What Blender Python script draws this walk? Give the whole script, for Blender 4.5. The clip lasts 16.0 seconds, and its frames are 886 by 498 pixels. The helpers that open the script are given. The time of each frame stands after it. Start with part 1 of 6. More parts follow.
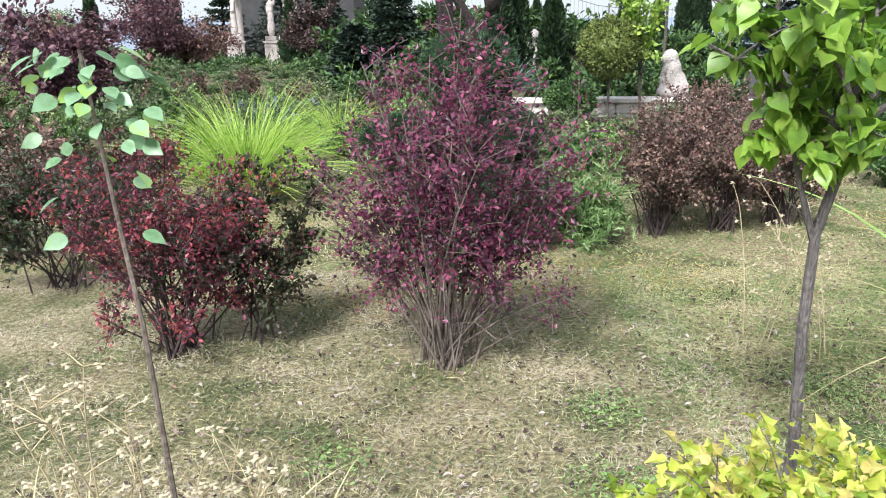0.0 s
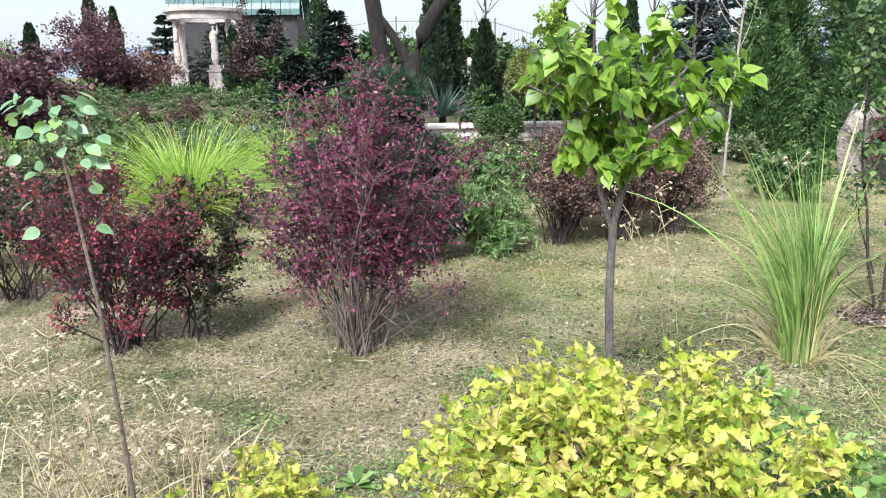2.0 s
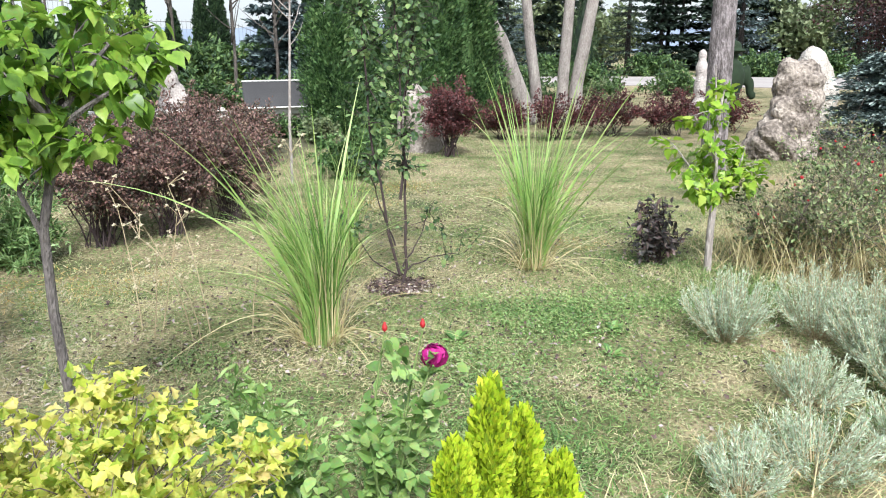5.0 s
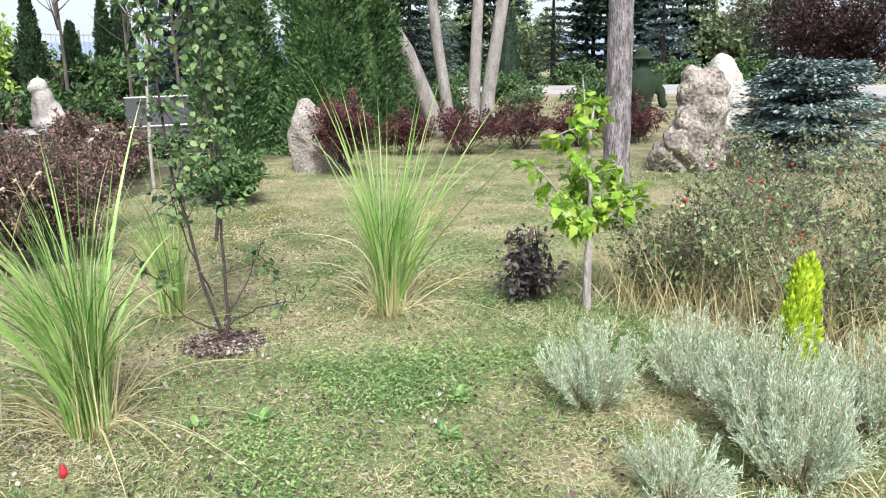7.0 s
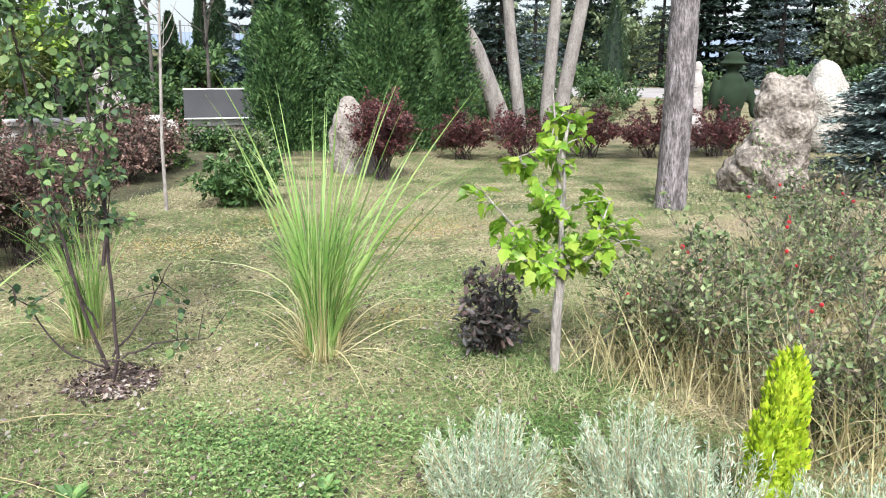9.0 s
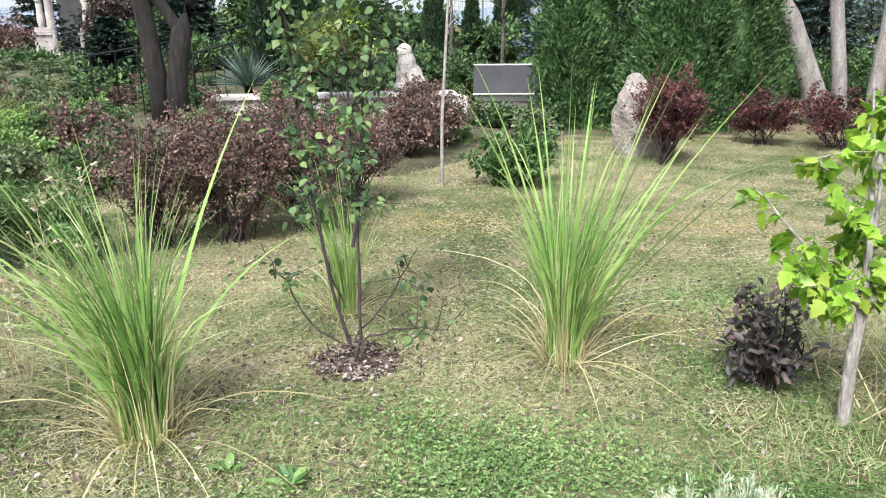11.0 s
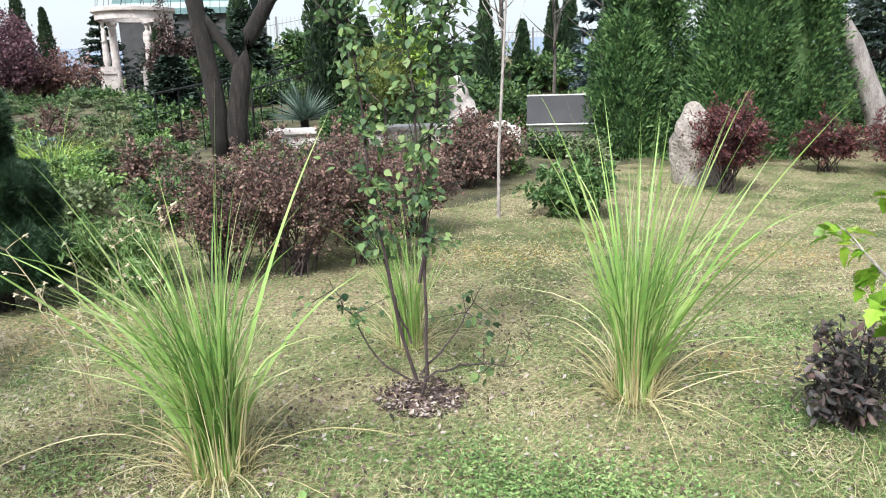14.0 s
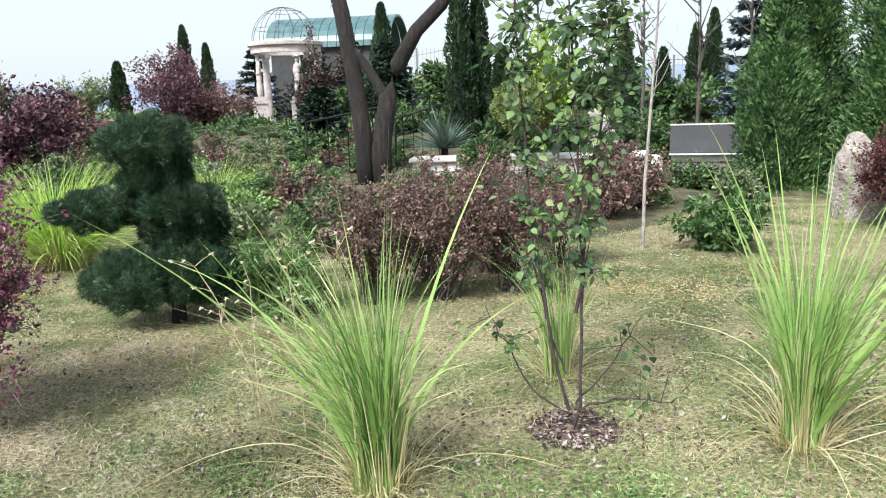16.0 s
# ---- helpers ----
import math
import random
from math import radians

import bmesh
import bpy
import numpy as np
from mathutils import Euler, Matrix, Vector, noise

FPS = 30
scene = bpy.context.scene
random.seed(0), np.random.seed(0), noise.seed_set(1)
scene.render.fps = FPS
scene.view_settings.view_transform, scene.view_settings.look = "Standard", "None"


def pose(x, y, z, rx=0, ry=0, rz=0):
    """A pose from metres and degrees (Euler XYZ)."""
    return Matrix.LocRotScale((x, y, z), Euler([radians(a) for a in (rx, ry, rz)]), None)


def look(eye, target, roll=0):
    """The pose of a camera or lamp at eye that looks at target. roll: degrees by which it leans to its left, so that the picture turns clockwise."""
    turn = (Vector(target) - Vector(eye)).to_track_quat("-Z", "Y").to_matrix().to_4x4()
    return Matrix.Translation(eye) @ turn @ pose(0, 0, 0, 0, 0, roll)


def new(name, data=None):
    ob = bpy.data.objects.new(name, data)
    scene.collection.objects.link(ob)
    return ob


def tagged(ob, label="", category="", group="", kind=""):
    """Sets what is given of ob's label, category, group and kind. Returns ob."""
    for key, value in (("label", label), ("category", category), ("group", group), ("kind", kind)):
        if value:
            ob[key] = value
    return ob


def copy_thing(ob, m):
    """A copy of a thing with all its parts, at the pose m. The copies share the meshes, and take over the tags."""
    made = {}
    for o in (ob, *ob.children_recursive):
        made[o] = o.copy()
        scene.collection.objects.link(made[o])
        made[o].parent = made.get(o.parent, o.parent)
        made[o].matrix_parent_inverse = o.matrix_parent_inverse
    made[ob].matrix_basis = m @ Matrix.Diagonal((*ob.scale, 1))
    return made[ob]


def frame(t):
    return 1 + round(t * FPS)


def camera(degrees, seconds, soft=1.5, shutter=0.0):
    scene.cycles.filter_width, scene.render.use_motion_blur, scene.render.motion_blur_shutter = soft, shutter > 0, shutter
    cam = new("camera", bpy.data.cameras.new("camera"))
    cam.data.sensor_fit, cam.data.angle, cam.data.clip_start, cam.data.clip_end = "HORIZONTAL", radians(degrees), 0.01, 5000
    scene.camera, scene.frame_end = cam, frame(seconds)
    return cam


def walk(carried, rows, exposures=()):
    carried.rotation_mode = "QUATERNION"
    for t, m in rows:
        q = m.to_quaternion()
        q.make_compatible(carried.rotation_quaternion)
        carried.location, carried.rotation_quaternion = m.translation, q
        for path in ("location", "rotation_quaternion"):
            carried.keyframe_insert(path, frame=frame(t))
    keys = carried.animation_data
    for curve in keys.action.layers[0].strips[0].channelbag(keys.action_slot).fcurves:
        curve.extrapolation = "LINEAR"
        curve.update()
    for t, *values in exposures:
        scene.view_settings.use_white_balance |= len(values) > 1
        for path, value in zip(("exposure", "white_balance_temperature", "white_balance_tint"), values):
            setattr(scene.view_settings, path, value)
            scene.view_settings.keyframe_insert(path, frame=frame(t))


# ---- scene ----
cam = camera(60.7, 16.0, soft=1.1)
METRES, EYE, TILT, LEAN, TURN = 4.8, 1.5, -15.0, 0.5, 0.0
ROWS = [
    (0.0, 0.0, 0.0, 0.0, 0.0, 0.0, -0.0),
    (0.5, -0.0058, -0.0327, -0.0104, 0.11, 0.25, -0.11),
    (1.0, 0.0094, -0.0588, -0.0106, -0.25, 0.69, 0.15),
    (1.5, 0.0419, -0.0951, -0.0218, -1.51, 1.26, 0.7),
    (2.0, 0.048, -0.1376, -0.0265, -3.62, 1.83, 1.32),
    (2.5, 0.0389, -0.1711, -0.034, -6.6, 2.2, 2.23),
    (3.0, 0.0546, -0.1815, -0.0358, -10.51, 2.18, 3.5),
    (3.5, 0.0955, -0.1836, -0.0381, -14.8, 1.72, 4.96),
    (4.0, 0.1341, -0.181, -0.0419, -20.45, 0.72, 6.51),
    (4.5, 0.1573, -0.1573, -0.0389, -26.12, -0.39, 7.55),
    (5.0, 0.184, -0.119, -0.0281, -31.2, -1.46, 8.04),
    (7.5, 0.4428, -0.0541, -0.01, -35.81, -1.35, 9.8),
    (8.0, 0.5103, -0.0501, -0.0029, -35.12, -1.09, 9.27),
    (10.5, 0.6835, 0.0292, 0.0182, -10.9, -0.76, 2.47),
    (11.0, 0.6726, 0.034, 0.0266, -6.56, -0.86, 1.88),
    (11.5, 0.6592, 0.0366, 0.0225, -3.47, -1.02, 1.36),
    (12.0, 0.6493, 0.0356, 0.0241, -1.27, -1.15, 0.92),
    (12.5, 0.6462, 0.0353, 0.0255, -0.25, -1.06, 0.77),
    (13.0, 0.6488, 0.035, 0.0279, -0.6, -0.65, 1.02),
    (13.5, 0.6517, 0.038, 0.0295, -1.93, 0.35, 1.59),
    (14.0, 0.656, 0.0369, 0.0336, -2.83, 1.45, 2.05),
    (14.5, 0.6569, 0.0339, 0.0382, -2.73, 2.55, 2.24),
    (15.0, 0.6489, 0.0309, 0.0378, -1.4, 3.34, 2.04),
    (15.5, 0.6414, 0.0305, 0.0369, 1.92, 3.76, 1.17),
    (16.0, 0.6262, 0.0275, 0.0348, 6.66, 3.67, -0.23),
]
walk(cam, [(t, pose(0, 0, EYE, TILT, LEAN, TURN) @ pose(METRES * x, METRES * y, METRES * z, 90 + pitch, roll, yaw)) for t, x, y, z, yaw, pitch, roll in ROWS],
     exposures=[(0.0, 0.58, 6200, 5), (16.0, 0.58, 6200, 5)])

# ---- world and sun: bright hazy overcast ----
world = bpy.data.worlds.new("sky")
scene.world = world
world.use_nodes = True
wn = world.node_tree
sky = wn.nodes.new("ShaderNodeTexSky")
sky.sky_type = "NISHITA"
sky.sun_disc = False
sky.sun_elevation, sky.sun_rotation = radians(48), radians(205)
sky.dust_density, sky.air_density = 4.0, 1.0
veil = wn.nodes.new("ShaderNodeMix")
veil.data_type = "RGBA"
veil.inputs["Factor"].default_value = 0.62
wn.links.new(sky.outputs["Color"], veil.inputs["A"])
veil.inputs["B"].default_value = (9.3, 9.6, 10.2, 1)
wn.links.new(veil.outputs["Result"], wn.nodes["Background"].inputs["Color"])
wn.nodes["Background"].inputs["Strength"].default_value = 0.095
sun = new("sun", bpy.data.lights.new("sun", "SUN"))
sun.data.energy, sun.data.angle, sun.data.color = 5.0, radians(18), (1.0, 0.97, 0.92)
sun.matrix_world = look((4 * math.sin(radians(205)), 4 * math.cos(radians(205)), 4.4), (0, 0, 0))

rng = np.random.default_rng(7)


# ---- materials ----
def material(name, rough=0.8):
    m = bpy.data.materials.new(name)
    m.use_nodes = True
    n, l = m.node_tree.nodes, m.node_tree.links
    b = n["Principled BSDF"]
    b.inputs["Roughness"].default_value = rough
    return m, n, l, b


def ramp_node(n, stops):
    r = n.new("ShaderNodeValToRGB")
    e = r.color_ramp.elements
    while len(e) < len(stops):
        e.new(0.5)
    for i, c in enumerate(stops):
        e[i].position = i / max(1, len(stops) - 1)
        e[i].color = (*c, 1)
    return r


def leaf_material(name, stops, rough=0.5, through_light=0.3, per_object=False, patch=2.0, amp=1.2):
    """Leaves: each its own tone, larger tonal patches, light that comes through."""
    m, n, l, b = material(name, rough)
    if per_object:
        rnd = n.new("ShaderNodeObjectInfo").outputs["Random"]
    else:
        rnd = n.new("ShaderNodeNewGeometry").outputs["Random Per Island"]
    co = n.new("ShaderNodeTexCoord")
    no = n.new("ShaderNodeTexNoise")
    no.inputs["Scale"].default_value = patch
    l.new(co.outputs["Object"], no.inputs["Vector"])
    ma = n.new("ShaderNodeMath")
    ma.operation = "MULTIPLY_ADD"
    ma.inputs[1].default_value = amp
    l.new(no.outputs["Fac"], ma.inputs[0])
    sub = n.new("ShaderNodeMath")
    sub.operation = "SUBTRACT"
    l.new(rnd, sub.inputs[0])
    sub.inputs[1].default_value = 0.5 * amp
    l.new(sub.outputs[0], ma.inputs[2])
    r = ramp_node(n, stops)
    l.new(ma.outputs[0], r.inputs["Fac"])
    fine = n.new("ShaderNodeTexNoise")
    fine.inputs["Scale"].default_value = 90
    l.new(co.outputs["Object"], fine.inputs["Vector"])
    mix = n.new("ShaderNodeMix")
    mix.data_type, mix.blend_type = "RGBA", "SOFT_LIGHT"
    mix.inputs["Factor"].default_value = 0.5
    l.new(r.outputs["Color"], mix.inputs["A"])
    l.new(fine.outputs["Color"], mix.inputs["B"])
    l.new(mix.outputs["Result"], b.inputs["Base Color"])
    if through_light:
        t = n.new("ShaderNodeBsdfTranslucent")
        l.new(mix.outputs["Result"], t.inputs["Color"])
        ms = n.new("ShaderNodeMixShader")
        ms.inputs["Fac"].default_value = through_light
        l.new(b.outputs[0], ms.inputs[1])
        l.new(t.outputs[0], ms.inputs[2])
        l.new(ms.outputs[0], n["Material Output"].inputs["Surface"])
    return m


def rough_material(name, stops, scale=4.0, fine=40.0, bump=0.4, rough=0.85, metal=0.0, stretch=(1, 1, 1), voronoi=0.0):
    """Stone, bark, soil, plaster: two scales of noise for tone and relief."""
    m, n, l, b = material(name, rough)
    b.inputs["Metallic"].default_value = metal
    co = n.new("ShaderNodeTexCoord")
    mp = n.new("ShaderNodeMapping")
    mp.inputs["Scale"].default_value = stretch
    l.new(co.outputs["Object"], mp.inputs["Vector"])
    big = n.new("ShaderNodeTexNoise")
    big.inputs["Scale"].default_value = scale
    big.inputs["Detail"].default_value = 6
    small = n.new("ShaderNodeTexNoise")
    small.inputs["Scale"].default_value = fine
    small.inputs["Detail"].default_value = 5
    for x in (big, small):
        l.new(mp.outputs["Vector"], x.inputs["Vector"])
    mx = n.new("ShaderNodeMix")
    mx.inputs["Factor"].default_value = 0.45
    l.new(big.outputs["Fac"], mx.inputs["A"])
    l.new(small.outputs["Fac"], mx.inputs["B"])
    mr = n.new("ShaderNodeMapRange")
    mr.inputs["From Min"].default_value, mr.inputs["From Max"].default_value = 0.32, 0.68
    l.new(mx.outputs["Result"], mr.inputs["Value"])
    height = mr.outputs["Result"]
    if voronoi:
        vo = n.new("ShaderNodeTexVoronoi")
        vo.inputs["Scale"].default_value = voronoi
        l.new(mp.outputs["Vector"], vo.inputs["Vector"])
        mu = n.new("ShaderNodeMath")
        mu.operation = "MULTIPLY"
        vr = n.new("ShaderNodeMapRange")
        vr.inputs["From Max"].default_value = 0.45
        vr.inputs["To Min"].default_value = 0.25
        l.new(vo.outputs["Distance"], vr.inputs["Value"])
        l.new(vr.outputs["Result"], mu.inputs[0])
        l.new(height, mu.inputs[1])
        height = mu.outputs[0]
    r = ramp_node(n, stops)
    l.new(height, r.inputs["Fac"])
    l.new(r.outputs["Color"], b.inputs["Base Color"])
    bp = n.new("ShaderNodeBump")
    bp.inputs["Strength"].default_value = bump
    bp.inputs["Distance"].default_value = 0.03
    l.new(height, bp.inputs["Height"])
    l.new(bp.outputs["Normal"], b.inputs["Normal"])
    return m


BARBERRY = leaf_material("barberry_leaf", [(0.045, 0.06, 0.034), (0.09, 0.036, 0.07), (0.155, 0.04, 0.092), (0.235, 0.052, 0.122), (0.32, 0.08, 0.155)], 0.42, 0.35, patch=4, amp=1.5)
BARBERRY_RED = leaf_material("barberry_red_leaf", [(0.03, 0.055, 0.024), (0.075, 0.042, 0.05), (0.15, 0.036, 0.068), (0.26, 0.05, 0.09), (0.38, 0.085, 0.08)], 0.42, 0.35, patch=3, amp=1.7)
BARBERRY_GREEN = leaf_material("barberry_green_leaf", [(0.018, 0.032, 0.014), (0.04, 0.062, 0.026), (0.06, 0.05, 0.03), (0.10, 0.05, 0.045)], 0.5, 0.25)
BARBERRY_BROWN = leaf_material("barberry_brown_leaf", [(0.055, 0.055, 0.036), (0.10, 0.072, 0.056), (0.15, 0.085, 0.075), (0.21, 0.11, 0.10), (0.30, 0.20, 0.16)], 0.6, 0.2, patch=3, amp=1.8)
BARBERRY_DARK = leaf_material("barberry_dark_leaf", [(0.045, 0.022, 0.022), (0.09, 0.034, 0.036), (0.145, 0.046, 0.05), (0.21, 0.07, 0.07)], 0.5, 0.25)
REDBUD = leaf_material("heart_leaf", [(0.09, 0.18, 0.03), (0.17, 0.30, 0.045), (0.26, 0.42, 0.06), (0.36, 0.50, 0.10)], 0.4, 0.45, per_object=True)
REDBUD_MASS = leaf_material("heart_mass", [(0.09, 0.18, 0.03), (0.17, 0.30, 0.045), (0.26, 0.42, 0.06), (0.36, 0.50, 0.10)], 0.4, 0.45)
MAPLE = leaf_material("tulip_leaf", [(0.14, 0.27, 0.03), (0.23, 0.40, 0.04), (0.33, 0.50, 0.06), (0.42, 0.52, 0.09)], 0.42, 0.42, per_object=True)
MAPLE_MASS = leaf_material("tulip_mass", [(0.14, 0.27, 0.03), (0.23, 0.40, 0.04), (0.33, 0.50, 0.06), (0.42, 0.52, 0.09)], 0.42, 0.42)
POPLAR = leaf_material("poplar_leaf", [(0.11, 0.22, 0.10), (0.20, 0.34, 0.19), (0.27, 0.42, 0.27), (0.30, 0.47, 0.12)], 0.4, 0.3, per_object=True)
GOLD = leaf_material("golden_leaf", [(0.20, 0.29, 0.04), (0.35, 0.43, 0.06), (0.50, 0.54, 0.10), (0.60, 0.60, 0.16), (0.64, 0.54, 0.20)], 0.5, 0.45, patch=7, amp=1.4)
GOLD_LEAF = leaf_material("golden_single_leaf", [(0.30, 0.40, 0.04), (0.46, 0.52, 0.07), (0.57, 0.58, 0.11), (0.60, 0.54, 0.16)], 0.5, 0.35, per_object=True)
GOLD_THUJA = leaf_material("golden_thuja_spray", [(0.16, 0.24, 0.015), (0.34, 0.46, 0.02), (0.47, 0.60, 0.03), (0.58, 0.66, 0.06)], 0.6, 0.3, patch=9)
GRASS_TALL = leaf_material("tall_grass_blade", [(0.09, 0.18, 0.04), (0.19, 0.34, 0.085), (0.32, 0.49, 0.14), (0.46, 0.58, 0.22), (0.66, 0.66, 0.38)], 0.5, 0.35, patch=2.2, amp=1.5)
GRASS_LIME = leaf_material("fountain_grass_blade", [(0.18, 0.32, 0.05), (0.32, 0.50, 0.08), (0.46, 0.64, 0.13), (0.58, 0.70, 0.22)], 0.5, 0.45, patch=1)
STRAW = leaf_material("straw_blade", [(0.32, 0.27, 0.14), (0.48, 0.41, 0.22), (0.62, 0.54, 0.32), (0.70, 0.62, 0.40)], 0.7, 0.25, patch=3)
STRAW_RED = leaf_material("reddish_straw", [(0.17, 0.10, 0.07), (0.28, 0.17, 0.11), (0.38, 0.27, 0.17)], 0.7, 0.2)
THUJA = leaf_material("thuja_spray", [(0.022, 0.052, 0.022), (0.055, 0.12, 0.04), (0.11, 0.21, 0.07), (0.20, 0.32, 0.12)], 0.65, 0.35, patch=3.5, amp=2.0)
CYPRESS = leaf_material("cypress_spray", [(0.008, 0.020, 0.011), (0.018, 0.042, 0.018), (0.034, 0.07, 0.027), (0.06, 0.11, 0.04)], 0.65, 0.15)
SPRUCE_BLUE = leaf_material("blue_needles", [(0.035, 0.055, 0.06), (0.07, 0.105, 0.115), (0.12, 0.165, 0.18), (0.19, 0.25, 0.26)], 0.6, 0.1)
LEAFY = leaf_material("willow_like_leaf", [(0.06, 0.12, 0.035), (0.12, 0.21, 0.07), (0.20, 0.31, 0.12), (0.30, 0.42, 0.19)], 0.5, 0.35)
BALL_OLIVE = leaf_material("clipped_olive_spray", [(0.05, 0.062, 0.02), (0.10, 0.125, 0.038), (0.17, 0.215, 0.06), (0.27, 0.32, 0.09)], 0.6, 0.25, patch=4)
YUCCA = leaf_material("yucca_blade", [(0.04, 0.07, 0.055), (0.075, 0.12, 0.095), (0.125, 0.18, 0.145), (0.21, 0.27, 0.22)], 0.5, 0.15)
SPRUCE_DARK = leaf_material("dark_needles", [(0.012, 0.024, 0.018), (0.025, 0.045, 0.032), (0.045, 0.072, 0.05)], 0.6, 0.1)
PINE_NEEDLE = leaf_material("pine_needles", [(0.007, 0.020, 0.010), (0.016, 0.042, 0.02), (0.032, 0.075, 0.032), (0.055, 0.115, 0.05)], 0.55, 0.1, patch=4)
JUNIPER = leaf_material("juniper_spray", [(0.02, 0.05, 0.02), (0.05, 0.10, 0.035), (0.09, 0.16, 0.05), (0.14, 0.22, 0.07)], 0.6, 0.2)
GREEN = leaf_material("green_leaf", [(0.03, 0.07, 0.02), (0.07, 0.14, 0.045), (0.12, 0.21, 0.07), (0.18, 0.28, 0.11)], 0.5, 0.3)
OLIVE = leaf_material("olive_leaf", [(0.06, 0.085, 0.04), (0.12, 0.16, 0.075), (0.19, 0.24, 0.12), (0.26, 0.30, 0.17)], 0.55, 0.25)
SILVER = leaf_material("silver_leaf", [(0.26, 0.34, 0.21), (0.42, 0.50, 0.36), (0.57, 0.65, 0.52), (0.72, 0.78, 0.66)], 0.7, 0.35, patch=6)
DUSKY = leaf_material("dusky_leaf", [(0.035, 0.034, 0.036), (0.07, 0.066, 0.066), (0.12, 0.10, 0.10), (0.19, 0.12, 0.115)], 0.5, 0.15)
PURPLE_TREE = leaf_material("plum_leaf", [(0.04, 0.018, 0.028), (0.085, 0.035, 0.055), (0.14, 0.065, 0.085), (0.20, 0.10, 0.12)], 0.6, 0.2)
DUSKY_TREE = leaf_material("dusky_brown_leaf", [(0.03, 0.02, 0.02), (0.065, 0.042, 0.042), (0.11, 0.07, 0.068), (0.17, 0.11, 0.105)], 0.6, 0.2)
RUSSET = leaf_material("russet_leaf", [(0.08, 0.042, 0.038), (0.15, 0.078, 0.07), (0.22, 0.12, 0.105), (0.30, 0.18, 0.155)], 0.6, 0.2)
LIME = leaf_material("lime_leaf", [(0.12, 0.22, 0.03), (0.22, 0.36, 0.05), (0.34, 0.48, 0.08), (0.44, 0.54, 0.13)], 0.5, 0.35)
ROSE_LEAF = leaf_material("rose_leaf", [(0.09, 0.17, 0.045), (0.17, 0.29, 0.08), (0.26, 0.39, 0.12), (0.38, 0.50, 0.20)], 0.45, 0.3)
PETAL = leaf_material("rose_petal", [(0.20, 0.004, 0.09), (0.38, 0.008, 0.18), (0.56, 0.03, 0.30)], 0.5, 0.3, per_object=True)
HIP = leaf_material("red_bloom", [(0.38, 0.015, 0.02), (0.55, 0.03, 0.045)], 0.5, 0.2)
DRY_HEAD = leaf_material("dry_flower_head", [(0.34, 0.27, 0.19), (0.48, 0.40, 0.29), (0.60, 0.53, 0.40)], 0.8, 0.2)
LAWN_DRY = leaf_material("dry_lawn_blade", [(0.11, 0.155, 0.065), (0.22, 0.24, 0.13), (0.37, 0.345, 0.24), (0.50, 0.44, 0.34), (0.62, 0.54, 0.45)], 0.7, 0.3, patch=1.7, amp=3.0)
LAWN = leaf_material("lawn_blade", [(0.10, 0.19, 0.05), (0.17, 0.275, 0.085), (0.28, 0.36, 0.15), (0.45, 0.45, 0.25), (0.62, 0.54, 0.37)], 0.7, 0.3, patch=1.5, amp=2.8)
OCHRE = leaf_material("ochre_blade", [(0.24, 0.16, 0.05), (0.42, 0.29, 0.09), (0.56, 0.40, 0.15), (0.62, 0.48, 0.26)], 0.7, 0.3, patch=2.5, amp=2.0)
WEED = leaf_material("creeping_weed_leaf", [(0.10, 0.18, 0.055), (0.18, 0.30, 0.10), (0.29, 0.41, 0.15), (0.39, 0.47, 0.22)], 0.5, 0.35)
CLOVER = leaf_material("low_weed_leaf", [(0.07, 0.15, 0.04), (0.13, 0.25, 0.07), (0.22, 0.35, 0.11), (0.32, 0.40, 0.17)], 0.5, 0.3)

SAPLING = leaf_material("sapling_leaf", [(0.05, 0.095, 0.05), (0.10, 0.17, 0.08), (0.17, 0.27, 0.11), (0.28, 0.38, 0.15)], 0.6, 0.45, patch=3, amp=1.6)
THICKET = leaf_material("thicket_leaf", [(0.05, 0.075, 0.03), (0.12, 0.17, 0.07), (0.21, 0.28, 0.12), (0.33, 0.39, 0.20), (0.34, 0.28, 0.17)], 0.55, 0.3, amp=2.2)
CHIP = leaf_material("mulch_chip", [(0.02, 0.013, 0.012), (0.07, 0.045, 0.04), (0.15, 0.10, 0.09), (0.42, 0.36, 0.34)], 0.8, 0.0)
CREEPER = leaf_material("creeping_spruce_needles", [(0.07, 0.10, 0.10), (0.15, 0.20, 0.20), (0.25, 0.32, 0.31), (0.38, 0.45, 0.43)], 0.6, 0.1)
MAROON = leaf_material("maroon_leaf", [(0.014, 0.007, 0.008), (0.03, 0.012, 0.014), (0.052, 0.018, 0.021), (0.085, 0.033, 0.035)], 0.55, 0.2)
BARK = rough_material("grey_brown_bark", [(0.03, 0.026, 0.024), (0.10, 0.085, 0.078), (0.19, 0.165, 0.15)], 5, 45, 0.8, stretch=(3, 3, 0.8))
BARK_GREY = rough_material("grey_young_bark", [(0.045, 0.04, 0.04), (0.115, 0.10, 0.10), (0.22, 0.195, 0.19)], 6, 50, 0.6, stretch=(3, 3, 0.8))
BARK_DARK = rough_material("dark_bark", [(0.006, 0.005, 0.005), (0.022, 0.017, 0.016), (0.058, 0.046, 0.043)], 6, 40, 1.0, stretch=(3, 3, 0.7))
BARK_PINE = rough_material("plated_pine_bark", [(0.03, 0.026, 0.028), (0.14, 0.12, 0.125), (0.32, 0.28, 0.30), (0.50, 0.45, 0.475)], 7, 40, 1.0, stretch=(2.2, 2.2, 0.55), voronoi=13)
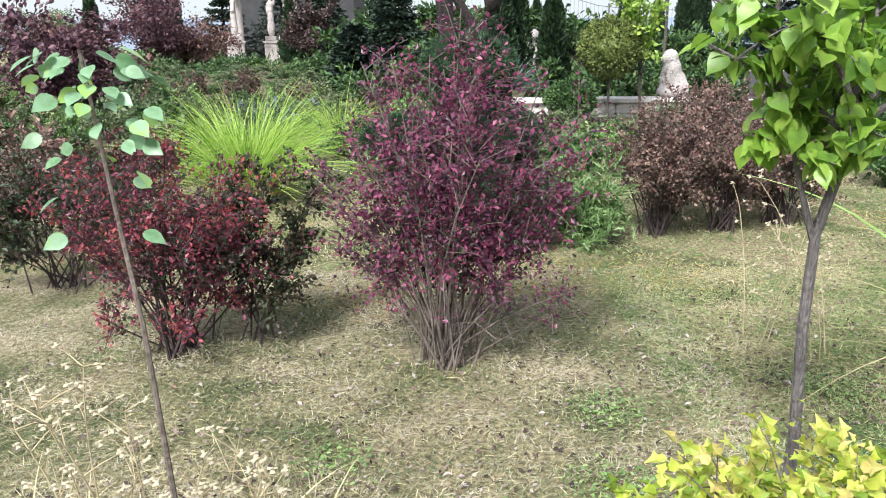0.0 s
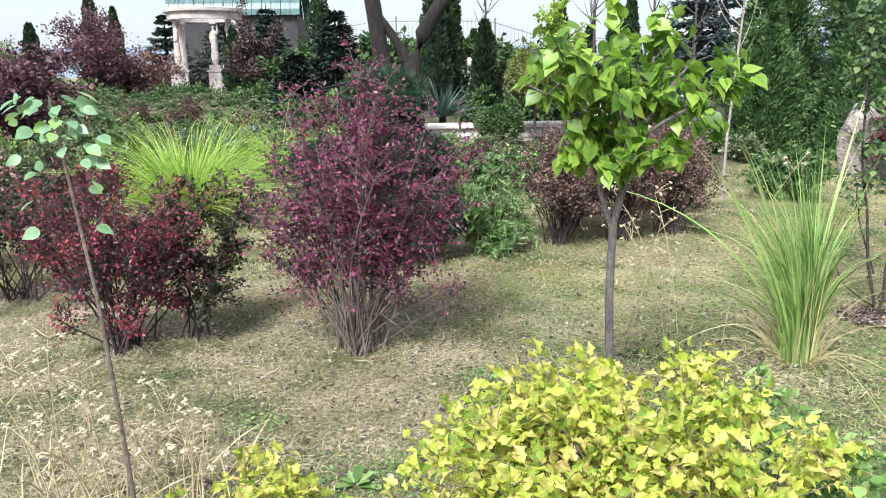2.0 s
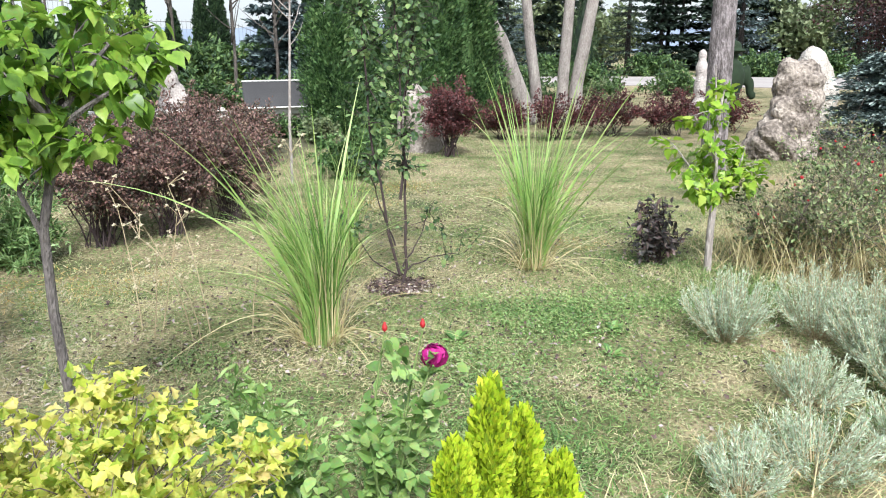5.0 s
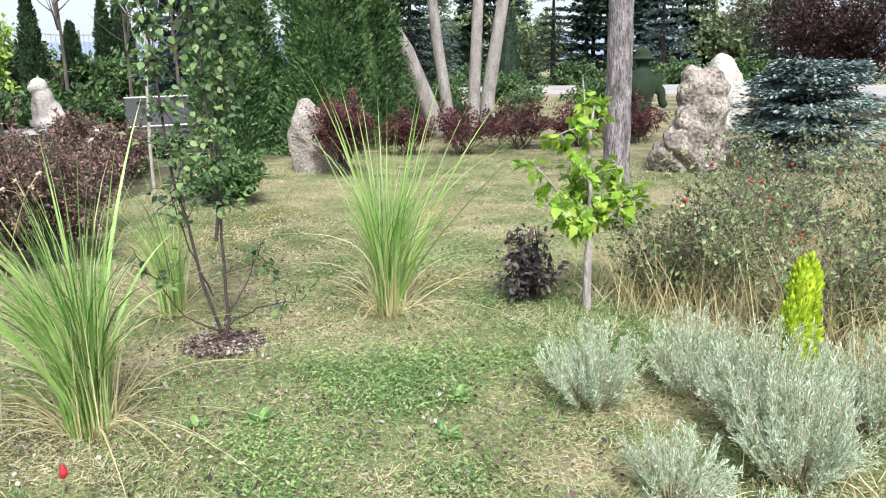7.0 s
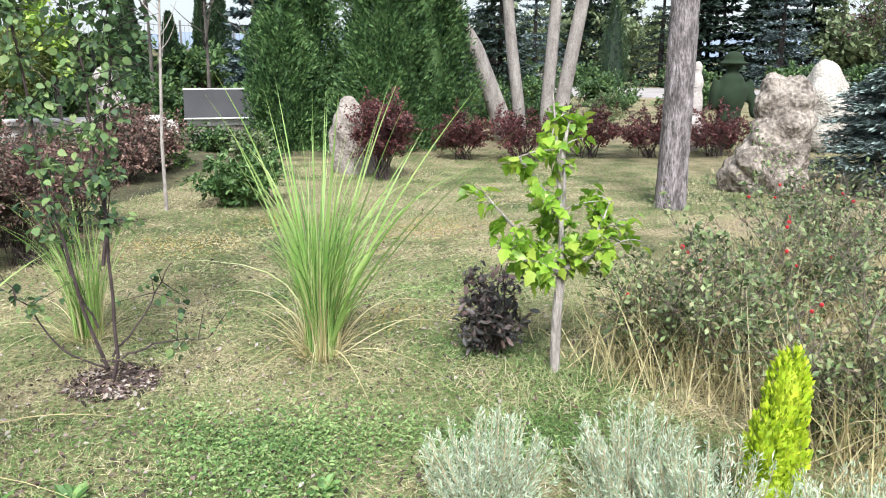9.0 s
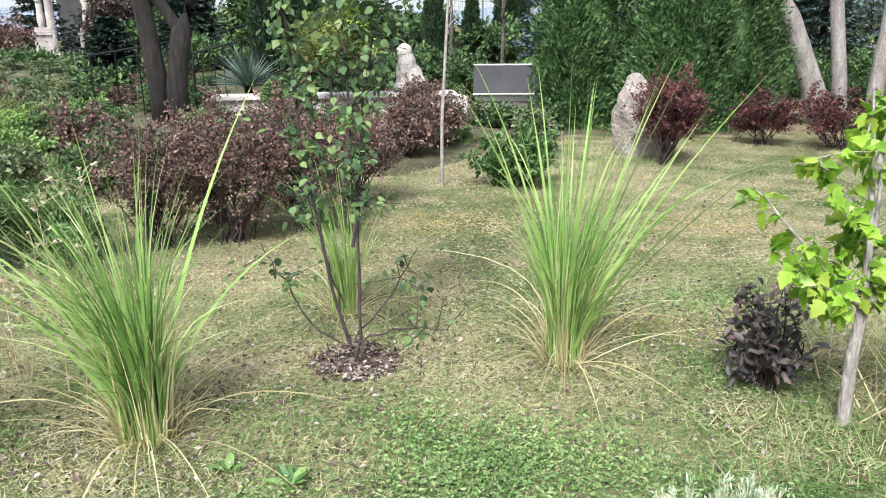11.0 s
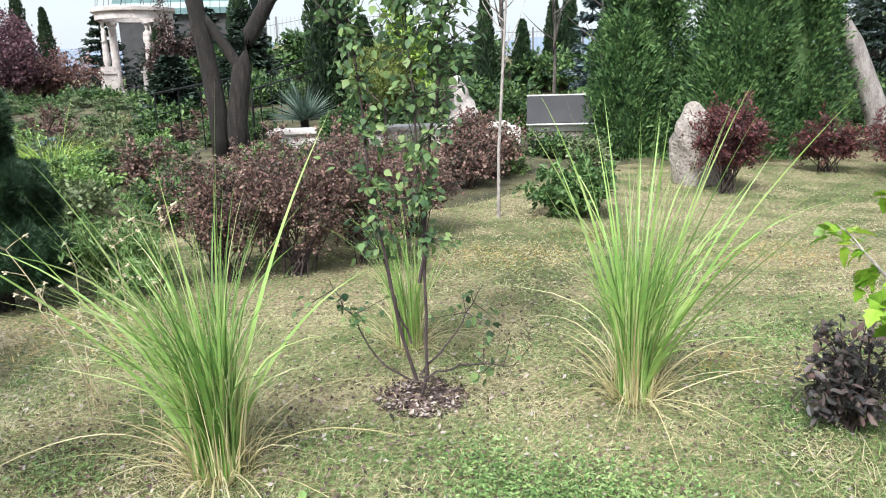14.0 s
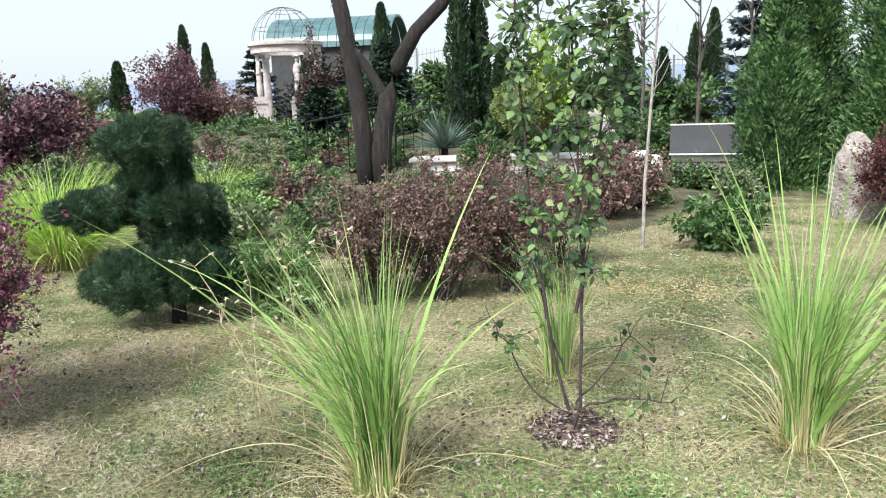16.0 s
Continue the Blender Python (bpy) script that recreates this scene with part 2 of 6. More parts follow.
BARK_PALE = rough_material("pale_bark", [(0.14, 0.12, 0.115), (0.33, 0.29, 0.28), (0.50, 0.46, 0.44)], 4, 30, 0.6, stretch=(2, 2, 0.7))
TWIG = rough_material("twig_bark", [(0.05, 0.04, 0.036), (0.13, 0.10, 0.09), (0.24, 0.20, 0.175)], 8, 60, 0.3)
TWIG_DARK = rough_material("dark_twig_bark", [(0.02, 0.014, 0.016), (0.05, 0.033, 0.036), (0.09, 0.06, 0.06)], 8, 60, 0.3)
STEM_GREEN = rough_material("green_stem", [(0.07, 0.12, 0.035), (0.15, 0.22, 0.07), (0.22, 0.28, 0.10)], 12, 60, 0.2)
STRAW_STEM = rough_material("dry_stem", [(0.25, 0.19, 0.12), (0.42, 0.34, 0.22), (0.54, 0.46, 0.32)], 12, 60, 0.2)
SOIL = rough_material("bark_mulch", [(0.014, 0.009, 0.008), (0.06, 0.035, 0.03), (0.16, 0.11, 0.10), (0.30, 0.25, 0.24)], 18, 70, 1.0)
ROCK = rough_material("pitted_tufa", [(0.04, 0.034, 0.03), (0.17, 0.14, 0.125), (0.35, 0.30, 0.27), (0.52, 0.455, 0.41)], 2.8, 22, 1.0, voronoi=13)
STONE_GREY = rough_material("grey_tan_boulder", [(0.13, 0.11, 0.10), (0.30, 0.26, 0.24), (0.50, 0.45, 0.42)], 4, 25, 1.0)
STONE_PALE = rough_material("pale_boulder", [(0.24, 0.21, 0.20), (0.46, 0.42, 0.39), (0.66, 0.61, 0.58)], 3, 25, 1.0)
MARBLE = rough_material("weathered_white_stone", [(0.28, 0.245, 0.24), (0.50, 0.445, 0.435), (0.68, 0.62, 0.61)], 3, 30, 0.8)
WALL_STONE = rough_material("pale_wall_stone", [(0.52, 0.47, 0.46), (0.64, 0.59, 0.58), (0.74, 0.69, 0.68)], 1.5, 18, 0.4)
DRIVE = rough_material("pale_drive_paving", [(0.24, 0.215, 0.215), (0.31, 0.28, 0.28), (0.38, 0.345, 0.345)], 0.5, 9, 0.3)
IRON = rough_material("black_iron", [(0.010, 0.010, 0.011), (0.022, 0.022, 0.024), (0.04, 0.038, 0.038)], 6, 60, 0.2, 0.5, 0.6)
IRON_GREY = rough_material("weathered_grey_iron", [(0.14, 0.14, 0.15), (0.20, 0.20, 0.21), (0.27, 0.27, 0.28)], 6, 60, 0.2, 0.5, 0.4)
SLAB = rough_material("dark_grey_slab", [(0.032, 0.031, 0.036), (0.046, 0.045, 0.051), (0.066, 0.064, 0.072)], 2, 50, 0.2, 0.9)
TEAL = rough_material("teal_roof_sheet", [(0.03, 0.07, 0.078), (0.06, 0.125, 0.135), (0.11, 0.19, 0.205)], 1.5, 20, 0.2, 0.4)
PLASTER = rough_material("pale_wall_plaster", [(0.50, 0.50, 0.50), (0.62, 0.62, 0.62), (0.70, 0.70, 0.70)], 0.6, 14, 0.2)
TOPIARY = leaf_material("clipped_turf", [(0.004, 0.011, 0.005), (0.008, 0.019, 0.008), (0.014, 0.03, 0.012)], 0.9, 0.0, patch=6)
# pale even blue stands in for the air haze over far hills
HILL = rough_material("haze_painted_hill", [(0.15, 0.19, 0.27), (0.18, 0.22, 0.30), (0.21, 0.25, 0.33)], 0.004, 0.03, 0.0, 1.0)


def ground_material():
    m, n, l, b = material("dry_lawn_soil", 0.95)
    co = n.new("ShaderNodeTexCoord")
    outs = []
    for sc, det in ((0.55, 5), (2.6, 6), (38, 6), (150, 4)):
        no = n.new("ShaderNodeTexNoise")
        no.inputs["Scale"].default_value, no.inputs["Detail"].default_value = sc, det
        l.new(co.outputs["Object"], no.inputs["Vector"])
        outs.append(no.outputs["Fac"])
    mx = n.new("ShaderNodeMix")
    mx.inputs["Factor"].default_value = 0.5
    l.new(outs[0], mx.inputs["A"])
    l.new(outs[1], mx.inputs["B"])
    mr = n.new("ShaderNodeMapRange")
    mr.inputs["From Min"].default_value, mr.inputs["From Max"].default_value = 0.36, 0.64
    l.new(mx.outputs["Result"], mr.inputs["Value"])
    r = ramp_node(n, [(0.07, 0.09, 0.037), (0.13, 0.135, 0.065), (0.23, 0.205, 0.125), (0.31, 0.265, 0.18), (0.27, 0.215, 0.16)])
    l.new(mr.outputs["Result"], r.inputs["Fac"])
    r2 = ramp_node(n, [(0.10, 0.075, 0.05), (0.50, 0.48, 0.40), (0.95, 0.93, 0.85)])
    mr2 = n.new("ShaderNodeMapRange")
    mr2.inputs["From Min"].default_value, mr2.inputs["From Max"].default_value = 0.3, 0.68
    l.new(outs[2], mr2.inputs["Value"])
    l.new(mr2.outputs["Result"], r2.inputs["Fac"])
    mix = n.new("ShaderNodeMix")
    mix.data_type, mix.blend_type = "RGBA", "OVERLAY"
    mix.inputs["Factor"].default_value = 0.75
    l.new(r.outputs["Color"], mix.inputs["A"])
    l.new(r2.outputs["Color"], mix.inputs["B"])
    l.new(mix.outputs["Result"], b.inputs["Base Color"])
    ad = n.new("ShaderNodeMath")
    l.new(outs[2], ad.inputs[0])
    l.new(outs[3], ad.inputs[1])
    bp = n.new("ShaderNodeBump")
    bp.inputs["Strength"].default_value, bp.inputs["Distance"].default_value = 0.8, 0.03
    l.new(ad.outputs[0], bp.inputs["Height"])
    l.new(bp.outputs["Normal"], b.inputs["Normal"])
    return m


GROUND = ground_material()
BED = rough_material("bed_mulch", [(0.02, 0.022, 0.012), (0.06, 0.055, 0.03), (0.12, 0.11, 0.055), (0.20, 0.17, 0.11)], 2.5, 30, 1.0)


# ---- mesh tools ----
def unit(v):
    return v / np.maximum(np.linalg.norm(v, axis=-1, keepdims=True), 1e-9)


class Build:
    """Gathers triangles from many small pieces and makes one mesh of them."""

    def __init__(self):
        self.v, self.f, self.n = [], [], 0

    def add(self, verts, faces):
        self.v.append(np.asarray(verts, float).reshape(-1, 3))
        self.f.append(np.asarray(faces, int).reshape(-1, 3) + self.n)
        self.n += len(self.v[-1])
        return self

    def tube(self, pts, radii, sides=6, cap=True):
        pts = np.asarray(pts, float)
        k = len(pts)
        r = np.broadcast_to(np.asarray(radii, float), (k,)) if np.ndim(radii) == 0 else np.interp(np.linspace(0, 1, k), np.linspace(0, 1, len(radii)), radii)
        d = unit(np.gradient(pts, axis=0))
        ref = np.where(np.abs(d[:, 2:3]) > 0.9, np.array([[1.0, 0, 0]]), np.array([[0, 0, 1.0]]))
        a = unit(np.cross(d, ref))
        b = np.cross(d, a)
        th = np.linspace(0, 2 * np.pi, sides, endpoint=False)
        ring = np.cos(th)[None, :, None] * a[:, None] + np.sin(th)[None, :, None] * b[:, None]
        v = (pts[:, None] + ring * r[:, None, None]).reshape(-1, 3)
        i = np.arange(k - 1)[:, None] * sides
        j = np.arange(sides)[None]
        j2 = (j + 1) % sides
        q = np.stack([i + j, i + j2, i + sides + j2, i + j, i + sides + j2, i + sides + j], -1).reshape(-1, 3)
        f = [q]
        if cap:
            v = np.vstack([v, pts[:1], pts[-1:]])
            c0, c1 = k * sides, k * sides + 1
            jj, kk = np.arange(sides), (np.arange(sides) + 1) % sides
            f.append(np.stack([kk, jj, np.full(sides, c0)], -1))
            f.append(np.stack([jj + (k - 1) * sides, kk + (k - 1) * sides, np.full(sides, c1)], -1))
        return self.add(v, np.vstack(f))

    def leaves(self, p, d, nrm, size, shape):
        """Many leaves of one shape: points, axes, rough normals, sizes."""
        tv, tf = shape
        d = unit(d)
        b = unit(np.cross(nrm, d))
        w = np.cross(d, b)
        s = np.broadcast_to(np.asarray(size, float), (len(p),))[:, None, None]
        v = p[:, None] + s * (tv[None, :, 0:1] * d[:, None] + tv[None, :, 1:2] * b[:, None] + tv[None, :, 2:3] * w[:, None])
        f = tf[None] + (np.arange(len(p)) * len(tv))[:, None, None]
        return self.add(v.reshape(-1, 3), f.reshape(-1, 3))

    def blades(self, base, lean, length, width, droop, segs=6, flare=1.0):
        """Curved strips: rise from base, lean outwards, bend over."""
        n = len(base)
        t = np.linspace(0, 1, segs + 1)[None, :, None]
        L = np.broadcast_to(length, (n,))[:, None, None]
        dr = np.broadcast_to(droop, (n,))[:, None, None]
        up = np.array([0, 0, 1.0])
        ul = unit(lean)
        path = base[:, None] + L * (t * ul[:, None] * [0, 0, 1.0] + t ** flare * ul[:, None] * [1.0, 1.0, 0]) + L * dr * t ** 2.4 * (unit(lean * [1, 1, 0.0])[:, None] * 0.45 - up * 0.75)
        path[..., 2] = np.maximum(path[..., 2], base[:, None, 2] * 0.3 + 0.012)
        side = unit(np.cross(unit(lean), up) + rng.normal(0, 0.35, (n, 3)))
        wd = np.broadcast_to(width, (n,))[:, None, None] * (1.0 - t ** 1.6)[..., :] * 0.5
        v = np.concatenate([path + side[:, None] * wd, path - side[:, None] * wd], 1)
        i = np.arange(segs)
        k = segs + 1
        f = np.vstack([np.stack([i, i + k, i + 1], -1), np.stack([i + 1, i + k, i + k + 1], -1)[:-1]])
        f = f[None] + (np.arange(n) * 2 * k)[:, None, None]
        return self.add(v.reshape(-1, 3), f.reshape(-1, 3))

    def lathe(self, profile, sides=20, centre=(0, 0, 0)):
        pr = np.asarray(profile, float)
        th = np.linspace(0, 2 * np.pi, sides, endpoint=False)
        v = np.stack([pr[:, None, 0] * np.cos(th), pr[:, None, 0] * np.sin(th), np.broadcast_to(pr[:, None, 1], (len(pr), sides))], -1).reshape(-1, 3) + np.array(centre)
        i = np.arange(len(pr) - 1)[:, None] * sides
        j = np.arange(sides)[None]
        j2 = (j + 1) % sides
        return self.add(v, np.stack([i + j, i + j2, i + sides + j2, i + j, i + sides + j2, i + sides + j], -1).reshape(-1, 3))

    def ball(self, c, r, rough=0.0, scale=3.0, sub=3):
        bm = bmesh.new()
        bmesh.ops.create_icosphere(bm, subdivisions=sub, radius=1)
        v = np.array([x.co for x in bm.verts])
        f = np.array([[x.index for x in q.verts] for q in bm.faces])
        bm.free()
        v = v * np.asarray(r, float)
        if rough:
            k = np.array([noise.fractal(Vector(x * scale + np.asarray(c)), 1.0, 2.0, 4) for x in v])
            v = v * (1 + rough * k[:, None])
        return self.add(v + np.asarray(c), f)

    def box(self, lo, hi, bevel=0.0):
        bm = bmesh.new()
        bmesh.ops.create_cube(bm, size=1)
        lo, hi = np.asarray(lo, float), np.asarray(hi, float)
        for x in bm.verts:
            x.co = Vector((lo + hi) / 2 + np.array(x.co) * (hi - lo))
        if bevel:
            bmesh.ops.bevel(bm, geom=bm.edges[:], offset=bevel, segments=2, affect="EDGES")
        bmesh.ops.triangulate(bm, faces=bm.faces[:])
        bm.verts.index_update()
        v = np.array([x.co for x in bm.verts])
        f = np.array([[x.index for x in q.verts] for q in bm.faces])
        bm.free()
        return self.add(v, f)

    def mesh(self, name, smooth=False):
        v, f = np.vstack(self.v), np.vstack(self.f)
        me = bpy.data.meshes.new(name)
        me.vertices.add(len(v))
        me.vertices.foreach_set("co", v.astype(np.float32).ravel())
        me.loops.add(f.size)
        me.loops.foreach_set("vertex_index", f.astype(np.int32).ravel())
        me.polygons.add(len(f))
        me.polygons.foreach_set("loop_start", np.arange(0, f.size, 3, dtype=np.int32))
        me.polygons.foreach_set("use_smooth", np.full(len(f), smooth))
        me.update(calc_edges=True)
        return me


def part(name, data, mat, parent=None, label="", smooth=False):
    me = data.mesh(name, smooth) if isinstance(data, Build) else data
    if not me.materials:
        me.materials.append(mat)
    ob = new(name, me)
    ob.parent = parent
    if label:
        tagged(ob, label)
    return ob


def thing(name, x, y, z=None, label="", category="", group="", turn=0.0, kind=""):
    ob = new(name)
    ob.empty_display_size = 0.1
    ob.matrix_world = pose(x, y, height(x, y) if z is None else z, 0, 0, turn)
    return tagged(ob, label, category, group, kind)


def step(a):
    a = np.clip(a, 0, 1)
    return a * a * (3 - 2 * a)


def height(x, y):
    """The ground: a level lawn, a bank behind it on one side, a terrace far back."""
    left = step((7.2 - x) / 3.5)
    return float(left * (0.18 * step((y - 7.6) / 4.5) + 0.57 * step((y - 14.4) / 8)) + 1.9 * step((y - 26) / 5) * step((16 - x) / 6) * step((x + 5) / 4))


def shape_of(verts, faces):
    return np.array(verts, float), np.array(faces, int)


OVAL = shape_of([(0, 0, 0), (0.35, 0.24, 0.06), (0.75, 0.2, 0.05), (1, 0, -0.05), (0.75, -0.2, 0.05), (0.35, -0.24, 0.06), (0.5, 0, -0.02)],
                [(0, 1, 6), (1, 2, 6), (2, 3, 6), (3, 4, 6), (4, 5, 6), (5, 0, 6)])
SMALL = shape_of([(0, 0, 0), (0.55, 0.3, 0.08), (1, 0, 0), (0.55, -0.3, 0.08)], [(0, 1, 2), (0, 2, 3)])
LOBED = shape_of([(0, 0, 0), (0.18, 0.24, 0.04), (0.36, 0.21, 0.0), (0.52, 0.37, 0.13), (0.66, 0.18, 0.02), (1.0, 0.0, -0.22), (0.66, -0.18, 0.02), (0.52, -0.37, 0.13), (0.36, -0.21, 0.0), (0.18, -0.24, 0.04), (0.5, 0, -0.05)],
                 [(0, 1, 10), (1, 2, 10), (2, 3, 10), (3, 4, 10), (4, 5, 10), (5, 6, 10), (6, 7, 10), (7, 8, 10), (8, 9, 10), (9, 0, 10)])
SPRAY = shape_of([(0, 0, 0), (0.30, 0.20, 0.03), (0.42, 0.08, 0.0), (0.62, 0.26, 0.0), (0.70, 0.08, -0.02), (1, 0.02, -0.10), (0.72, -0.08, -0.02), (0.60, -0.24, 0.0), (0.40, -0.07, 0.0), (0.28, -0.22, 0.03)],
                 [(0, 1, 2), (2, 3, 4), (4, 5, 6), (6, 7, 8), (8, 9, 0), (0, 2, 8), (2, 4, 6), (2, 6, 8)])
SCALE = shape_of([(0, 0, 0), (0.45, 0.13, 0.04), (1, 0, -0.06), (0.45, -0.13, 0.04)], [(0, 1, 2), (0, 2, 3)])
FAN = shape_of([(0, 0, 0), (0.62, 0.22, 0.03), (1, 0.0, -0.08), (0.58, -0.24, 0.03)], [(0, 1, 2), (0, 2, 3)])
TUFT = shape_of([(a * 1.0, b * (1.9 if abs(b) < 0.03 else 1.0), c) for a, b, c in [(0, 0.02, 0), (0, -0.02, 0), (1, 0, 0), (0, 0.02, 0), (0, -0.02, 0), (0.8, 0.5, 0.1), (0, 0.02, 0), (0, -0.02, 0), (0.8, -0.5, 0.1), (0, 0.02, 0), (0, -0.02, 0), (0.75, 0.1, 0.55), (0, 0.02, 0), (0, -0.02, 0), (0.75, -0.1, -0.55), (0, 0.02, 0), (0, -0.02, 0), (0.6, 0.55, 0.5)]],
                [(0, 1, 2), (3, 4, 5), (6, 7, 8), (9, 10, 11), (12, 13, 14), (15, 16, 17)])


def curved_leaf(xs, half, fold=0.25, droop=0.22):
    """A leaf of rows across its midrib, folded along it and drooping to the tip."""
    v = []
    for x, w in zip(xs, half):
        z = -droop * max(x, 0) ** 2
        v += [(x, w, z + fold * w - 0.25 * w * w), (max(x, 0.04), 0, z), (x, -w, z + fold * w - 0.25 * w * w)]
    f = []
    for q in range(len(xs) - 1):
        a = 3 * q
        f += [(a, a + 1, a + 4), (a, a + 4, a + 3), (a + 1, a + 2, a + 5), (a + 1, a + 5, a + 4)]
    return shape_of(v, f)


HEART = curved_leaf((-0.08, 0.04, 0.2, 0.42, 0.65, 0.86, 1.06), (0.14, 0.33, 0.43, 0.41, 0.28, 0.12, 0.004), 0.22, 0.3)
BROAD = curved_leaf((0.0, 0.12, 0.32, 0.55, 0.78, 1.0), (0.05, 0.26, 0.36, 0.33, 0.17, 0.004), 0.2, 0.18)
MAPLE_LEAF = curved_leaf((0.0, 0.08, 0.22, 0.34, 0.5, 0.62, 0.8, 1.0), (0.06, 0.30, 0.44, 0.29, 0.40, 0.24, 0.16, 0.004), 0.2, 0.22)


def rand_dirs(n, up=0.0):
    return unit(rng.normal(0, 1, (n, 3)) + [0, 0, up])


def bezier(a, b, c, k=6):
    t = np.linspace(0, 1, k)[:, None]
    return (1 - t) ** 2 * np.asarray(a) + 2 * t * (1 - t) * np.asarray(b) + t ** 2 * np.asarray(c)


def grow(b, tips, radius, base=0.06, twigs=7, reach=0.28, twig_r=0.0022, rise=0.15, bare=0.25):
    """Stems from the foot to the tips, side twigs on them: adds the wood to b, gives points and axes for leaves."""
    pts, axes = [], []
    for tip in tips:
        tip = np.asarray(tip, float)
        a = rng.normal(0, 1, 3) * [base, base, 0]
        mid = a + (tip - a) * [0.35, 0.35, 0.55] + rng.normal(0, 0.05, 3)
        c = bezier(a, mid, tip, 9)
        b.tube(c[::2], [radius * rng.uniform(0.7, 1.2), radius * 0.35], 5)
        for q in range(twigs):
            t = rng.uniform(bare, 1.0)
            k = min(7, int(t * 8))
            o = c[k] + (c[k + 1] - c[k]) * (t * 8 - k if k < 7 else rng.uniform())
            out = unit(rng.normal(0, 1, 3) * [1, 1, 0.7] + unit(c[k + 1] - c[k]) * 0.5 + [0, 0, rise])
            ln = reach * rng.uniform(0.4, 1.1)
            e = o + out * ln
            w = bezier(o, o + out * ln * 0.5 + [0, 0, 0.03], e, 4)
            b.tube(w[[0, 2, 3]], [twig_r, twig_r * 0.5], 3, cap=False)
            pts.append(w)
            axes.append(np.tile(out, (4, 1)))
    return np.array(pts), np.array(axes)


def along(pts, axes, count, spread):
    """Leaf places scattered along the twigs."""
    i = rng.integers(0, len(pts), count)
    t = rng.uniform(0, 2.999, count)
    k = t.astype(int)
    f = (t - k)[:, None]
    p = pts[i, k] * (1 - f) + pts[i, k + 1] * f + rng.normal(0, spread, (count, 3))
    return p, axes[i, k]


def shrub(name, x, y, h, wide, leaf, wood, stems, leaves, size, label, category="shrub", group="", form="vase", shape=SMALL, tips=None, twigs=8, reach=0.26, radius=0.007, spread=0.018, deep=None, wood_name="wood", floor=0.03):
    ob = thing(name, x, y, None, label, category, group)
    if tips is None:
        tips = []
        for q in range(stems):
            a = rng.uniform(0, 2 * np.pi)
            rr = math.sqrt(rng.uniform(0.02, 1))
            if form == "vase":
                zz = h * rng.uniform(0.55, 0.95) * (1 - 0.35 * rr * rr)
            elif form == "mound":
                zz = h * (0.15 + 0.78 * math.sqrt(max(0.0, 1 - rr * rr))) * rng.uniform(0.6, 1.0)
            else:
                zz = h * rng.uniform(0.35, 0.95)
            tips.append((rr * wide * math.cos(a), rr * (deep or wide) * math.sin(a), max(0.08, zz)))
    b = Build()
    pts, axes = grow(b, tips, radius, base=min(0.16, wide * 0.12), twigs=twigs, reach=reach, bare=0.45 if form == "vase" else 0.25)
    part(wood_name, b, wood, ob)
    p, ax = along(pts, axes, leaves, spread)
    p[:, 2] = np.maximum(p[:, 2], 0.03)
    kept = p[:, 2] > floor * rng.uniform(0.55, 1.2, leaves)
    p, ax = p[kept], ax[kept]
    leaves = len(p)
    f = Build()
    f.leaves(p, ax * 0.6 + rng.normal(0, 0.7, p.shape), rng.normal(0, 0.6, p.shape) + [0, 0, 1], size * rng.uniform(0.6, 1.25, leaves), shape)
    part("foliage", f, leaf, ob)
    return ob


def columnar(name, x, y, h, wide, leaf, count, size, label, category="conifer", group="", shape=FAN, power=0.8, lobes=0.12, core=0.7, up=1.4, z=None, clumps=0):
    """Dense upright conifer: a trunk and sprays over a bumpy cone."""
    ob = thing(name, x, y, z, label, category, group)
    part("trunk", Build().tube([(0, 0, 0), (0, 0, h * 0.9)], [wide * 0.14, 0.01], 8), BARK_DARK, ob)
    t = rng.uniform(0, 1, count) ** 1.25
    a = rng.uniform(0, 2 * np.pi, count)
    bump = 1 + lobes * (np.sin(a * 3 + t * 9) + np.sin(a * 5 - t * 17 + 1.3) + 0.8 * np.sin(t * 41 + a * 2))
    prof = np.minimum(1, (t + 0.03) * 9) ** 0.5 * (1 - t) ** power
    r = wide * prof * bump * (1 - rng.uniform(0, 0.45, count) ** 2)
    p = np.stack([r * np.cos(a), r * np.sin(a), 0.04 + t * h * 0.98], -1)
    if clumps:
        c = rng.integers(0, clumps, count)
        p = p[c] + np.clip(rng.normal(0, 1, (count, 3)), -1.7, 1.7) * [0.085, 0.085, 0.22] * (0.5 + 0.8 * (1 - t[c]))[:, None]
        p[:, :2] *= (1 - 0.10 * np.clip((p[:, 2:] - (0.04 + t[c] * h * 0.98)[:, None]) / 0.3, -1, 2))
        a = a[c]
        p[:, 2] = np.maximum(p[:, 2], 0.03)
    out = np.stack([np.cos(a), np.sin(a), np.full(count, up)], -1) + rng.normal(0, 0.4, (count, 3))
    f = Build()
    f.leaves(p, out, np.stack([np.cos(a), np.sin(a), np.zeros(count)], -1) + rng.normal(0, 0.7, (count, 3)), size * rng.uniform(0.6, 1.3, count), shape)
    tt = np.linspace(0, 1, 14)
    f.lathe(np.stack([np.maximum(0.004, core * wide * np.minimum(1, (tt + 0.03) * 9) ** 0.5 * (1 - tt) ** power), 0.03 + tt * h * 0.93], -1), 12)
    part("crown", f, leaf, ob)
    return ob


